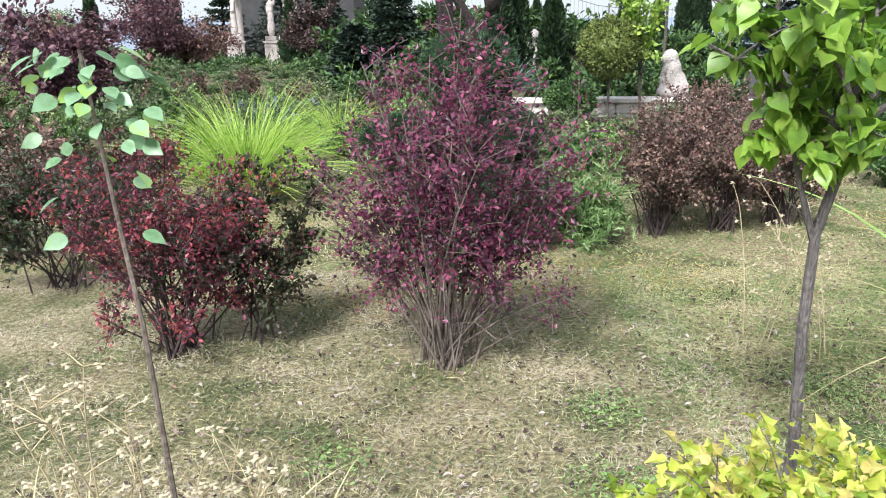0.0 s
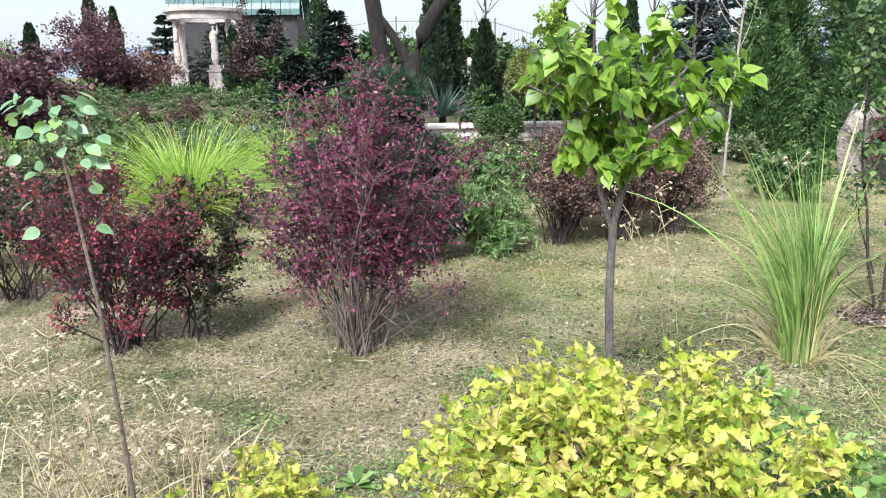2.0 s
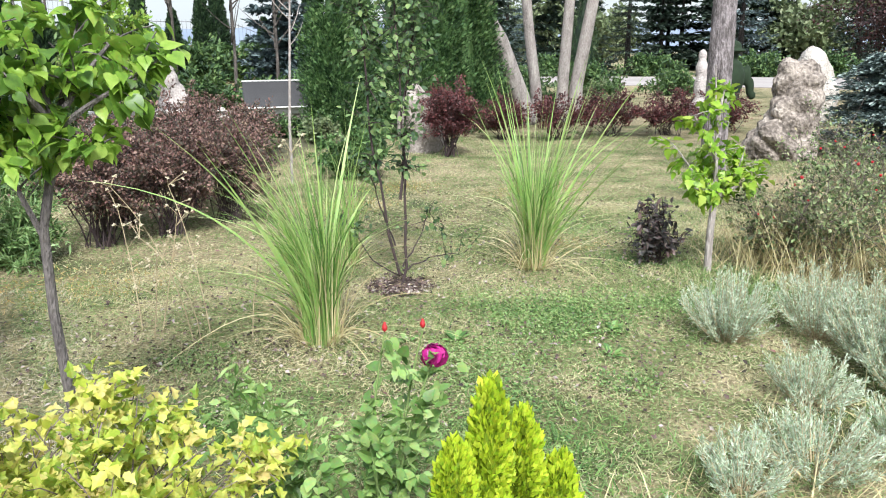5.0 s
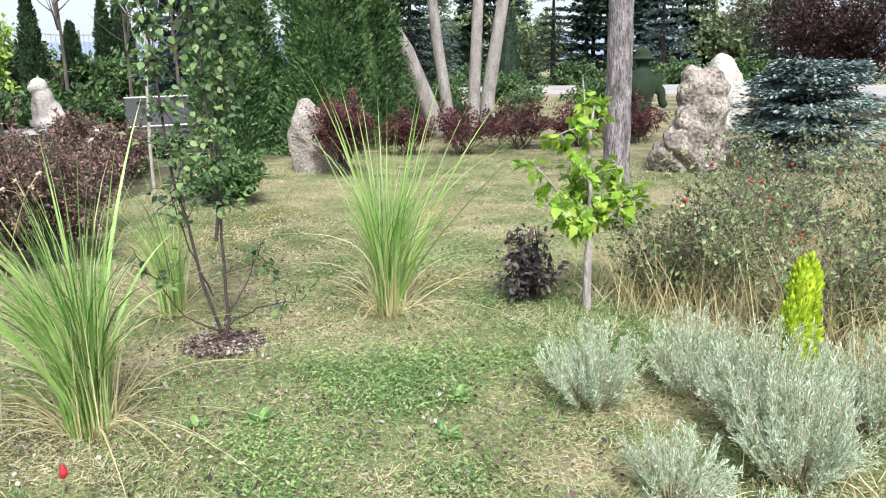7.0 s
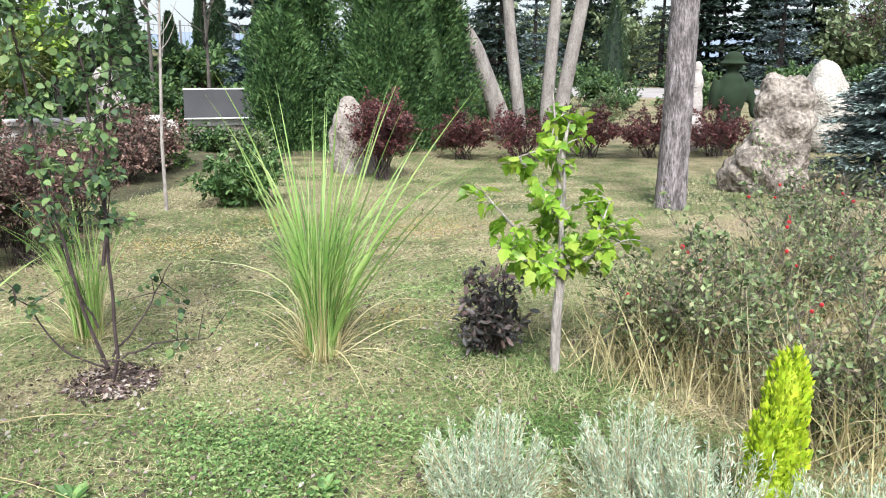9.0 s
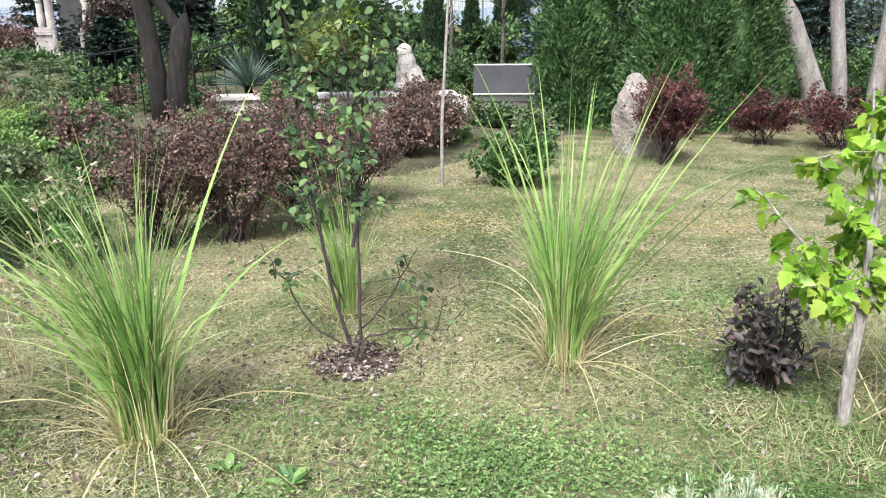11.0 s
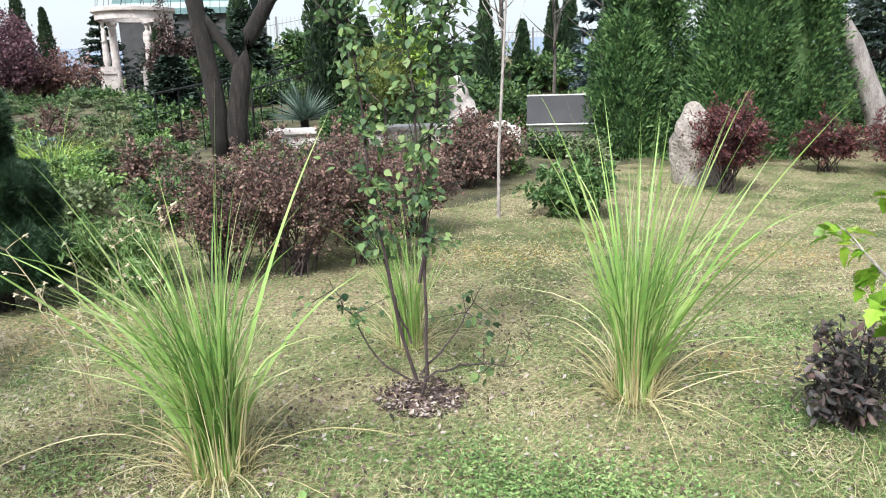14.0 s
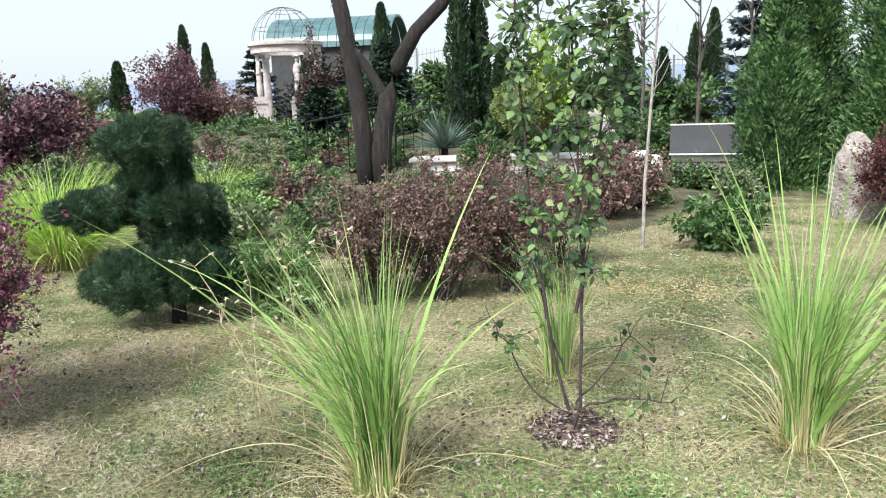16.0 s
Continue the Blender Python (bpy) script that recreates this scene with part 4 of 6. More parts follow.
def young_tree(name, x, y, trunk_line, radius, limbs, mat, wood, count, size, label, mass, hang=0.8, shape=HEART, bare=0.0):
    ob = thing(name, x, y, 0, label, "young tree", "young lawn trees")
    b = Build()
    b.tube(trunk_line, radius, 9)
    part("trunk", b, wood, ob)
    tw = Build()
    P, A = [], []
    for l in limbs:
        c = bezier(*[np.array(q, float) for q in l], 7)
        tw.tube(c, [radius[-1] * 0.9, 0.004], 6)
        for j in range(7):
            o = c[rng.integers(1, 7)]
            out = rand_dirs(1, 0.25)[0]
            e = o + out * rng.uniform(0.08, 0.2)
            w = bezier(o, (o + e) / 2 + [0, 0, 0.02], e, 4)
            tw.tube(w, [0.004, 0.002], 4, cap=False)
            P.append(w)
            A.append(np.tile(out, (4, 1)))
    part("wood", tw, wood, ob)
    p, ax = along(np.array(P), np.array(A), count, 0.02)
    out = []
    for i in range(count):
        if p[i][2] < bare:
            continue
        d = ax[i] * 0.7 + rng.normal(0, 0.5, 3) - [0, 0, hang * rng.uniform(0.3, 1.1)]
        out.append((p[i], d, rng.normal(0, 0.5, 3) + [0, 0, 1.0] + ax[i] * 0.5, size * rng.uniform(0.6, 1.2)))
    out.sort(key=lambda q: q[0][1])
    leaf_parts(ob, out[:300], mat, "leaf", shape)
    P, D, N, S = (np.array([q[k] for q in out[300:]]) for k in range(4))
    tagged(part("foliage", Build().leaves(P, D, N, S, shape), mass, ob, smooth=True), kind="stuff")
    return ob


young_tree("young_tree", 1.05, 2.08, [(0, 0, -0.03), (0.01, 0, 0.35), (-0.005, 0, 0.7), (0.0, 0.0, 0.98), (0.05, 0, 1.18), (0.07, 0, 1.3)], [0.020, 0.0155, 0.014],
           [((0.07, 0, 1.28), (0.2, -0.05, 1.4), (0.36, -0.1, 1.46)), ((0.07, 0, 1.3), (0.05, 0, 1.5), (0.0, 0.05, 1.68)), ((0.07, 0, 1.25), (-0.1, 0.0, 1.38), (-0.33, 0.05, 1.5)),
            ((0.0, 0, 0.95), (-0.05, 0, 1.08), (-0.12, 0.02, 1.34)), ((0.06, 0, 1.22), (-0.1, 0.05, 1.25), (-0.2, 0.08, 1.22)), ((0.07, 0, 1.28), (0.15, 0.1, 1.5), (0.2, 0.2, 1.62)),
            ((0.07, 0, 1.3), (-0.05, -0.1, 1.5), (-0.2, -0.2, 1.58)), ((0.06, 0, 1.2), (0.12, -0.05, 1.24), (0.2, -0.08, 1.22)), ((0.07, 0, 1.3), (-0.1, 0.1, 1.55), (-0.3, 0.12, 1.62)), ((0.07, 0, 1.3), (0.2, 0.0, 1.5), (0.3, 0.05, 1.58))],
           REDBUD, BARK_GREY, 1150, 0.058, "young tree with hanging heart-shaped bright green leaves", REDBUD_MASS, 1.0, bare=1.16)
young_tree("young_tree", 5.17, 2.77, [(0, 0, -0.03), (0.0, 0, 0.3), (0.02, 0, 0.55)], [0.028, 0.022],
           [((0.02, 0, 0.5), (0.0, 0, 0.9), (-0.08, 0.0, 1.42)), ((0.02, 0, 0.5), (0.2, -0.02, 0.6), (0.3, 0, 0.85)), ((0.02, 0, 0.5), (-0.15, 0, 0.65), (-0.36, 0.02, 0.88)), ((0.02, 0, 0.52), (-0.14, -0.05, 0.6), (-0.34, -0.06, 0.66)), ((0.02, 0, 0.52), (0.16, 0.02, 0.62), (0.34, 0.04, 0.72)), ((0.0, 0, 0.55), (0.1, 0.1, 0.8), (0.1, 0.12, 1.1)),
            ((0.0, 0, 0.8), (-0.12, 0, 0.95), (-0.25, 0, 1.1)), ((0.0, 0, 0.52), (0.12, -0.1, 0.62), (0.25, -0.15, 0.68)), ((-0.02, 0, 1.0), (0.0, 0, 1.15), (0.03, 0, 1.25))],
           MAPLE, BARK_PALE, 780, 0.066, "young tree with yellow-green lobed leaves", MAPLE_MASS, 0.6, MAPLE_LEAF)
seed = thing("poplar_seedling", -0.66, 1.60, 0, "tall thin seedling with broad pale green leaves", "seedling")
sl = np.array([(0.02, 0.02, 0), (0.0, 0.01, 0.5), (-0.02, 0, 0.9), (-0.05, 0, 1.17), (-0.08, -0.01, 1.5)])
part("stem", Build().tube(sl, [0.008, 0.004], 6), TWIG, seed)
pl = []
for q in range(64):
    z = rng.choice([1.47, 1.45, 1.40, 1.35, 1.30, 1.24, 0.92, 1.12], p=[.24, .2, .2, .14, .1, .05, .04, .03])
    a = rng.uniform(0, 2 * np.pi)
    r = rng.uniform(0.02, 0.13)
    c = np.array([np.interp(z, sl[:, 2], sl[:, 0]), 0, z])
    pl.append((c + [r * math.cos(a) * 1.2, r * math.sin(a) * 0.6, rng.normal(0, 0.02)], (math.cos(a), math.sin(a), -0.4), rng.normal(0, 0.4, 3) + [0, -0.6, 0.75], rng.uniform(0.036, 0.06)))
leaf_parts(seed, pl, POPLAR, "leaf", BROAD)

# young tree in a mulch ring: several dark whips, sparse small leaves
sap = thing("sapling", 3.2, 3.63, 0, "young sapling with thin dark whips and sparse leaves", "young tree", "young lawn trees")
b = Build()
whips = [[(0, 0, 0), (0.03, 0, 0.4), (0.03, 0, 0.9), (0.0, 0, 1.5), (-0.04, 0, 2.15)], [(-0.02, 0, 0.1), (-0.12, 0, 0.5), (-0.2, 0, 1.0), (-0.24, 0, 1.6), (-0.26, 0.02, 2.1)], [(0.02, 0.02, 0.6), (0.06, 0.04, 1.1), (0.14, 0.05, 1.6), (0.16, 0.05, 2.0)], [(-0.02, 0, 0.08), (-0.2, 0, 0.2), (-0.34, 0.05, 0.45), (-0.42, 0.05, 0.62)],
         [(0, 0, 0.12), (0.2, -0.05, 0.2), (0.42, -0.1, 0.2)], [(0, 0, 0.15), (0.15, 0.05, 0.3), (0.32, 0.1, 0.55)], [(-0.05, 0, 0.3), (-0.15, 0.05, 0.6), (-0.2, 0.05, 0.9)]]
P, A = [], []
for w in whips:
    w = np.array(w)
    k = np.linspace(0, len(w) - 1, 12)
    c = np.stack([np.interp(k, np.arange(len(w)), w[:, i]) for i in range(3)], -1) + rng.normal(0, 0.006, (12, 3))
    b.tube(c, [0.010, 0.004] if w[-1][2] > 1.5 else [0.006, 0.002], 6)
    for j in range(90 if w[-1][2] > 1.5 else 5):
        o = c[rng.integers(5 if w[-1][2] > 1.5 else 7, 12)]
        out = rand_dirs(1, 0.2)[0]
        e = o + out * rng.uniform(0.06, 0.24)
        t = bezier(o, (o + e) / 2, e, 4)
        b.tube(t, [0.003, 0.0015], 3, cap=False)
        P.append(t)
        A.append(np.tile(out, (4, 1)))
part("wood", b, TWIG_DARK, sap)
p, ax = along(np.array(P), np.array(A), 1900, 0.024)
part("foliage", Build().leaves(p, ax + rng.normal(0, 0.5, p.shape) - [0, 0, 0.5], rng.normal(0, 0.6, p.shape) + [0, 0, 1], 0.044 * rng.uniform(0.6, 1.2, 1900), BROAD), SAPLING, sap, smooth=True)
mul = thing("mulch_ring", 3.2, 3.66, 0, "round bed of dark bark mulch chips", "mulch")
b = Build()
b.lathe([(0.001, 0.012), (0.16, 0.012), (0.22, 0.004), (0.24, -0.03)], 28)
part("soil", b, SOIL, mul)
n = 600
r, a = 0.23 * np.sqrt(rng.uniform(0, 1, n)), rng.uniform(0, 2 * np.pi, n)
part("mulch_cover", Build().leaves(np.stack([r * np.cos(a), r * np.sin(a), rng.uniform(0.012, 0.025, n)], -1), rng.normal(0, 1, (n, 3)) * [1, 1, 0.3], rng.normal(0, 0.5, (n, 3)) + [0, 0, 1], rng.uniform(0.015, 0.04, n), SMALL), CHIP, mul)

# golden-leaved bush
gb = thing("golden_bush", 0.9, 1.22, 0, "golden-yellow ninebark bush with crowded lobed leaves", "shrub")
b = Build()
tips = []
for q in range(110):
    a = rng.uniform(0, 2 * np.pi)
    rr = math.sqrt(rng.uniform(0, 1))
    tips.append((0.68 * rr * math.cos(a) - 0.09, 0.42 * rr * math.sin(a), (0.28 + 0.40 * math.sqrt(1 - rr * rr)) * rng.uniform(0.86, 1.12)))
pts, axes = grow(b, tips, 0.004, base=0.12, twigs=5, reach=0.13, rise=0.5)
part("wood", b, TWIG, gb)
p, ax = along(pts, axes, 9500, 0.026)
p[:, 2] = np.maximum(p[:, 2], 0.04)
part("foliage", Build().leaves(p, ax * 0.7 + rng.normal(0, 0.6, p.shape), rng.normal(0, 0.5, p.shape) + [0, -0.2, 1], 0.045 * rng.uniform(0.5, 1.2, len(p)), LOBED), GOLD, gb)
top = []
for q in range(290):
    t = tips[rng.integers(0, len(tips))]
    top.append((np.array(t) + rng.normal(0, 0.02, 3) + [0, 0, 0.01], rng.normal(0, 0.7, 3) + [0, 0, 0.5], rng.normal(0, 0.5, 3) + [0, -0.4, 1], rng.uniform(0.032, 0.05)))
leaf_parts(gb, top, GOLD_LEAF, "leaf", LOBED)
shrub("golden_bush", -0.2, 1.42, 0.46, 0.42, GOLD, TWIG, 50, 1900, 0.042, "low sprigs of golden-yellow leaves", form="mound", shape=LOBED, twigs=4, reach=0.1, spread=0.015, radius=0.004)

# rose with one magenta bloom
rose = thing("rose_bush", 1.86, 1.30, 0, "slender rose bush with one magenta bloom", "rose")
b = Build()
canes = [[(0, 0, 0), (0.02, 0, 0.3), (0.13, -0.06, 0.62)], [(0, 0, 0), (-0.1, 0.02, 0.3), (0.02, 0.05, 0.68)], [(0.02, 0, 0), (-0.25, -0.05, 0.2), (-0.3, 0, 0.42)], [(0, 0, 0), (0.1, 0.1, 0.4), (0.16, 0.06, 0.66)], [(0, 0, 0), (-0.12, -0.1, 0.25), (-0.1, -0.12, 0.4)]]
P, A = [], []
for c in canes:
    c = bezier(*[np.array(q) for q in c], 9)
    b.tube(c, [0.005, 0.003], 6)
    for j in range(14):
        o = c[rng.integers(2, 9)]
        out = rand_dirs(1, 0.2)[0]
        t = bezier(o, o + out * 0.05, o + out * rng.uniform(0.06, 0.13), 4)
        b.tube(t, [0.002, 0.001], 3, cap=False)
        P.append(t)
        A.append(np.tile(out, (4, 1)))
part("wood", b, STEM_GREEN, rose)
p, ax = along(np.array(P), np.array(A), 620, 0.016)
part("foliage", Build().leaves(p, ax + rng.normal(0, 0.5, p.shape), rng.normal(0, 0.5, p.shape) + [0, 0, 1], 0.046 * rng.uniform(0.6, 1.2, 620), BROAD), ROSE_LEAF, rose, smooth=True)
cup = shape_of([(0, 0, 0), (0.35, 0.38, 0.10), (0.8, 0.42, 0.05), (1.0, 0.2, -0.12), (1.02, -0.2, -0.12), (0.8, -0.42, 0.05), (0.35, -0.38, 0.10), (0.5, 0, -0.02)], [(0, 1, 7), (1, 2, 7), (2, 3, 7), (3, 4, 7), (4, 5, 7), (5, 6, 7), (6, 0, 7)])
pet = []
for q in range(52):
    r = 0.020 if q < 22 else 0.031
    u = 1 - 1.55 * ((q % 26) + 0.5) / 26
    a = q * 2.4
    nn = np.array([math.sqrt(max(0, 1 - u * u)) * math.cos(a), math.sqrt(max(0, 1 - u * u)) * math.sin(a), u])
    up = unit(np.array([0, 0, 1.0]) - nn * u + np.array([math.cos(a), math.sin(a), 0]) * 0.02)
    pet.append((np.array([0.13, -0.06, 0.62]) + nn * r * [1, 1, 0.95] - up * 0.016, up + nn * 0.15, nn, rng.uniform(0.030, 0.042) if q >= 22 else 0.028))
leaf_parts(rose, pet, PETAL, "petal", cup)
for o in ((0.02, 0.05, 0.70), (0.16, 0.06, 0.68)):
    part("bud", Build().lathe([(0.001, -0.012), (0.008, -0.004), (0.009, 0.004), (0.003, 0.02), (0.001, 0.022)], 8, o), HIP, rose, "small closed red bud")
for x, y, h in ((1.62, 1.5, 0.5), (1.75, 0.95, 0.42), (1.6, 1.8, 0.6)):
    shrub("rose_bush", x, y, h, 0.2, ROSE_LEAF, STEM_GREEN, 10, 260, 0.05, "loose green rose shoots without bloom", "rose", "rose shoots", form="mound", shape=OVAL, twigs=5, reach=0.12, radius=0.004)


def dwarf_thuja(x, y, lobes, label):
    ob = thing("golden_thuja", x, y, 0, label, "dwarf conifer", "golden dwarf thujas")
    part("trunk", Build().tube([(0, 0, 0), (0, 0, 0.35)], [0.018, 0.006], 7), BARK_DARK, ob)
    for cx, cy, cz, rx, rz, n in lobes:
        v = rand_dirs(n, 0.1)
        p = np.array([cx, cy, cz]) + v * [rx, rx, rz] * (1 - 0.35 * rng.uniform(0, 1, (n, 1)) ** 2)
        p[:, :2] = np.array([cx, cy]) + (p[:, :2] - [cx, cy]) * np.clip(1.05 - 0.15 * (p[:, 2:] - cz) / rz, 0.3, 1.3)
        p[:, 2] = np.maximum(p[:, 2], 0.02)
        f = Build()
        f.leaves(p, v * 0.55 + [0, 0, 1.0] + rng.normal(0, 0.25, (n, 3)), np.cross(v, [0, 0, 1]) + rng.normal(0, 0.5, (n, 3)), 0.027 * rng.uniform(0.6, 1.3, n), FAN)
        f.ball((cx, cy, cz), (rx * 0.72, rx * 0.72, rz * 0.8), sub=2)
        part("frond", f, GOLD_THUJA, ob)
    return ob


dwarf_thuja(1.80, 0.66, [(-0.02, 0, 0.64, 0.040, 0.17, 1500), (-0.115, 0, 0.55, 0.040, 0.14, 1400), (0.085, 0.02, 0.57, 0.042, 0.13, 1400), (-0.03, -0.04, 0.40, 0.05, 0.15, 1200), (0.19, 0, 0.43, 0.04, 0.14, 1200), (0.08, -0.06, 0.34, 0.04, 0.15, 1000), (-0.19, -0.04, 0.29, 0.036, 0.14, 1000), (-0.25, -0.06, 0.13, 0.045, 0.12, 1000), (0.20, -0.06, 0.11, 0.04, 0.09, 600)],
            "golden-lime dwarf thuja with upright fronds")
dwarf_thuja(4.95, 1.32, [(0.02, 0, 0.50, 0.06, 0.16, 700), (-0.06, 0, 0.36, 0.05, 0.12, 500), (0.03, 0, 0.32, 0.07, 0.16, 600), (0.0, 0, 0.15, 0.09, 0.14, 600)], "small golden thuja between silver herbs")


def silver_herb(x, y, h, wide, stems, label="silver-grey lavender cotton with upright shoots"):
    ob = thing("silver_herb", x, y, 0, label, "herb", "silver herbs")
    b, f = Build(), Build()
    P, A = [], []
    for q in range(stems):
        a = rng.uniform(0, 2 * np.pi)
        r = wide * math.sqrt(rng.uniform(0, 1))
        tip = np.array([r * math.cos(a), r * math.sin(a), h * rng.uniform(0.6, 1.25) * (1 - 0.4 * (r / wide) ** 2)])
        c = bezier((tip[0] * 0.3, tip[1] * 0.3, 0), tip * [0.75, 0.75, 0.5], tip, 6)
        b.tube(c, [0.003, 0.0015], 3, cap=False)
        k = rng.uniform(1.2, 4.999, 95)
        ki = k.astype(int)
        P.append(c[ki] + (c[ki + 1] - c[ki]) * (k - ki)[:, None] + rng.normal(0, 0.005, (95, 3)))
        A.append(rng.normal(0, 0.45, (95, 3)) + unit(c[ki + 1] - c[ki]) * 0.9)
    P, A = np.vstack(P), np.vstack(A)
    f.leaves(P, A, rng.normal(0, 1, P.shape), 0.023 * rng.uniform(0.5, 1.3, len(P)), shape_of([(0, 0, 0), (0.5, 0.085, 0.02), (1, 0, 0), (0.5, -0.085, 0.02)], [(0, 1, 2), (0, 2, 3)]))
    part("stem_wood", b, STRAW_STEM, ob)
    part("foliage", f, SILVER, ob)
    return ob


for x, y, h, w, n in ((4.2, 1.85, 0.34, 0.26, 130), (4.65, 1.62, 0.36, 0.26, 130), (4.55, 1.2, 0.42, 0.32, 190), (4.3, 0.95, 0.36, 0.26, 130), (4.9, 0.95, 0.36, 0.3, 140), (3.35, 0.8, 0.24, 0.26, 70), (3.85, 1.15, 0.24, 0.22, 60), (3.0, 0.85, 0.2, 0.2, 45), (3.75, 0.62, 0.26, 0.26, 80), (2.55, 0.72, 0.16, 0.14, 26)):
    silver_herb(x, y, h, w, n)

# dusky smoke bush beside the pale young tree
shrub("smoke_bush", 5.02, 3.1, 0.56, 0.19, DUSKY, TWIG_DARK, 20, 900, 0.052, "dusky purple-grey smoke bush with round leaves", shape=OVAL, twigs=6, reach=0.13, form="mound", spread=0.02)

# thicket of roses with red hips, dry grass between
for x, y, h, w in ((5.9, 2.3, 0.85, 0.55), (6.5, 1.6, 0.95, 0.6), (6.9, 2.6, 0.95, 0.65), (7.6, 1.7, 1.0, 0.7), (7.7, 3.1, 0.95, 0.7), (5.75, 1.55, 0.6, 0.35), (5.7, 2.55, 0.62, 0.4), (8.6, 2.4, 1.1, 0.8)):
    ob = shrub("rose_thicket", x, y, h, w, THICKET, TWIG, 40, 2700, 0.036, "tangled wild rose thicket with small leaves and red hips", "rose", "rose thicket", form="dome", shape=SMALL, twigs=9, reach=0.26, radius=0.004)
    n = 5
    a = rng.uniform(0, 2 * np.pi, n)
    for q in a:
        part("red_hip", Build().ball((w * 0.75 * math.cos(q) * rng.uniform(0.3, 1), w * 0.75 * math.sin(q) * rng.uniform(0.3, 1), h * rng.uniform(0.5, 0.95)), rng.uniform(0.008, 0.014), 0.3, 5, sub=1), HIP, ob, "small red rose hip")
    n = 520
    p = np.stack([rng.normal(0, w * 0.5, n), rng.normal(0, w * 0.5, n), np.zeros(n)], -1)
    part("dry_grass", Build().blades(p, rng.normal(0, 0.3, (n, 3)) * [1, 1, 0] + [0, 0, 1], rng.uniform(0.25, 0.75, n), 0.006, rng.uniform(0, 0.5, n), 4), STRAW, ob, "straw grass grown through the canes")

# dried flower stalks
b = Build().ball((0, 0, 0), 1.0, sub=2)
b.v[0] = b.v[0] * np.where(rng.uniform(0, 1, (len(b.v[0]), 1)) < 0.3, 0.014, 0.005)
SEED_HEAD = b.mesh("seed_head")
SEED_HEAD.materials.append(DRY_HEAD)
def dry_stalks(x, y, h, count, wide, label="dried weed stalks with pale seed heads"):
    ob = thing("dry_stalks", x, y, 0, label, "dry weeds", "dry weeds")
    for q in range(count):
        b, ends = Build(), []
        a = rng.uniform(0, 2 * np.pi)
        r = wide * math.sqrt(rng.uniform(0, 1))
        tip = np.array([r * math.cos(a), r * math.sin(a), h * rng.uniform(0.6, 1.05)])
        c = bezier((tip[0] * 0.35, tip[1] * 0.35, 0), tip * [0.45, 0.45, 0.6] + rng.normal(0, 0.03, 3), tip, 7)
        b.tube(c, [0.0036, 0.0018], 5)
        for j in range(8):
            o = c[rng.integers(3, 7)]
            e = o + unit(rng.normal(0, 1, 3) * [1, 1, 0.3] + [0, 0, 0.9]) * rng.uniform(0.05, 0.13)
            b.tube([o, (o + e) / 2 + [0, 0, 0.004], e], [0.002, 0.0012], 4)
            ends.append(e)
        k = tagged(part("stalk", b, STRAW_STEM, ob), kind="stuff")
        for e in ends:
            o = new("seed_head", SEED_HEAD)
            o.parent = k
            o.matrix_local = pose(*e, 0, 0, rng.uniform(0, 360))


dry_stalks(-0.78, 1.85, 0.64, 6, 0.28)
dry_stalks(-0.52, 1.75, 0.5, 4, 0.1)
dry_stalks(-0.98, 1.92, 0.66, 4, 0.22)
dry_stalks(1.6, 3.7, 0.7, 3, 0.25)
dry_stalks(1.95, 3.4, 1.0, 4, 0.5)
lawn("dry_tall_grass", 420, (-1.4, 1.0), (-0.3, 2.2), STRAW, 0.30, "bleached tall dry grass tufts", wide=0.006, segs=4)
lawn("dry_tall_grass", 700, (5.3, 1.0), (7.2, 3.4), STRAW, 0.42, "bleached tall dry grass by the thicket", wide=0.006, segs=4)
lawn("dry_tall_grass", 500, (2.4, 0.4), (4.6, 1.1), STRAW, 0.2, "bleached dry grass between silver herbs", wide=0.005, segs=4)
for x, y, s in ((2.95, 2.6, 0.08), (2.72, 2.72, 0.06), (0.35, 2.1, 0.07), (0.05, 1.95, 0.07), (-0.35, 1.9, 0.06), (3.5, 2.0, 0.06), (3.75, 2.25, 0.06)):
    ob = thing("broadleaf_weed", x, y, 0, "low broad-leaved green weed in the lawn", "weed", "lawn weeds")
    a = rng.uniform(0, 6.28, 11)
    part("foliage", Build().leaves(np.stack([0.01 * np.cos(a), 0.01 * np.sin(a), 0.02 + 0 * a], -1), np.stack([np.cos(a), np.sin(a), rng.uniform(0.1, 0.9, 11)], -1), np.tile([0, 0, 1.0], (11, 1)), s * rng.uniform(0.7, 1.3, 11), OVAL), CLOVER, ob)

# cloud-pruned pine
pine = thing("topiary_pine", 0.30, 5.5, 0, "cloud-pruned dark pine with rounded needle pads", "pine")
b = Build()
b.tube([(0, 0, -0.03), (0.03, 0, 0.3), (-0.06, 0, 0.7), (0.03, 0, 1.0), (-0.05, 0, 1.35)], [0.06, 0.02], 8)
pads = [(-0.12, 0.05, 1.36, 0.36, 0.24), (-0.54, 0.0, 0.87, 0.38, 0.17), (0.12, 0.05, 0.90, 0.32, 0.17), (-0.22, -0.15, 0.36, 0.40, 0.26), (0.14, 0.0, 0.40, 0.38, 0.28), (0.05, 0.2, 0.70, 0.36, 0.25), (0.26, 0.05, 0.34, 0.27, 0.2), (-0.05, 0.25, 0.36, 0.42, 0.22), (-0.1, 0.1, 1.08, 0.3, 0.17)]
for x, y, z, r, k in pads:
    b.tube(bezier((0, 0, z - 0.15), (x * 0.5, y * 0.5, z - 0.12), (x, y, z - 0.02), 6), [0.022, 0.008], 6)
part("trunk", b, BARK_DARK, pine)
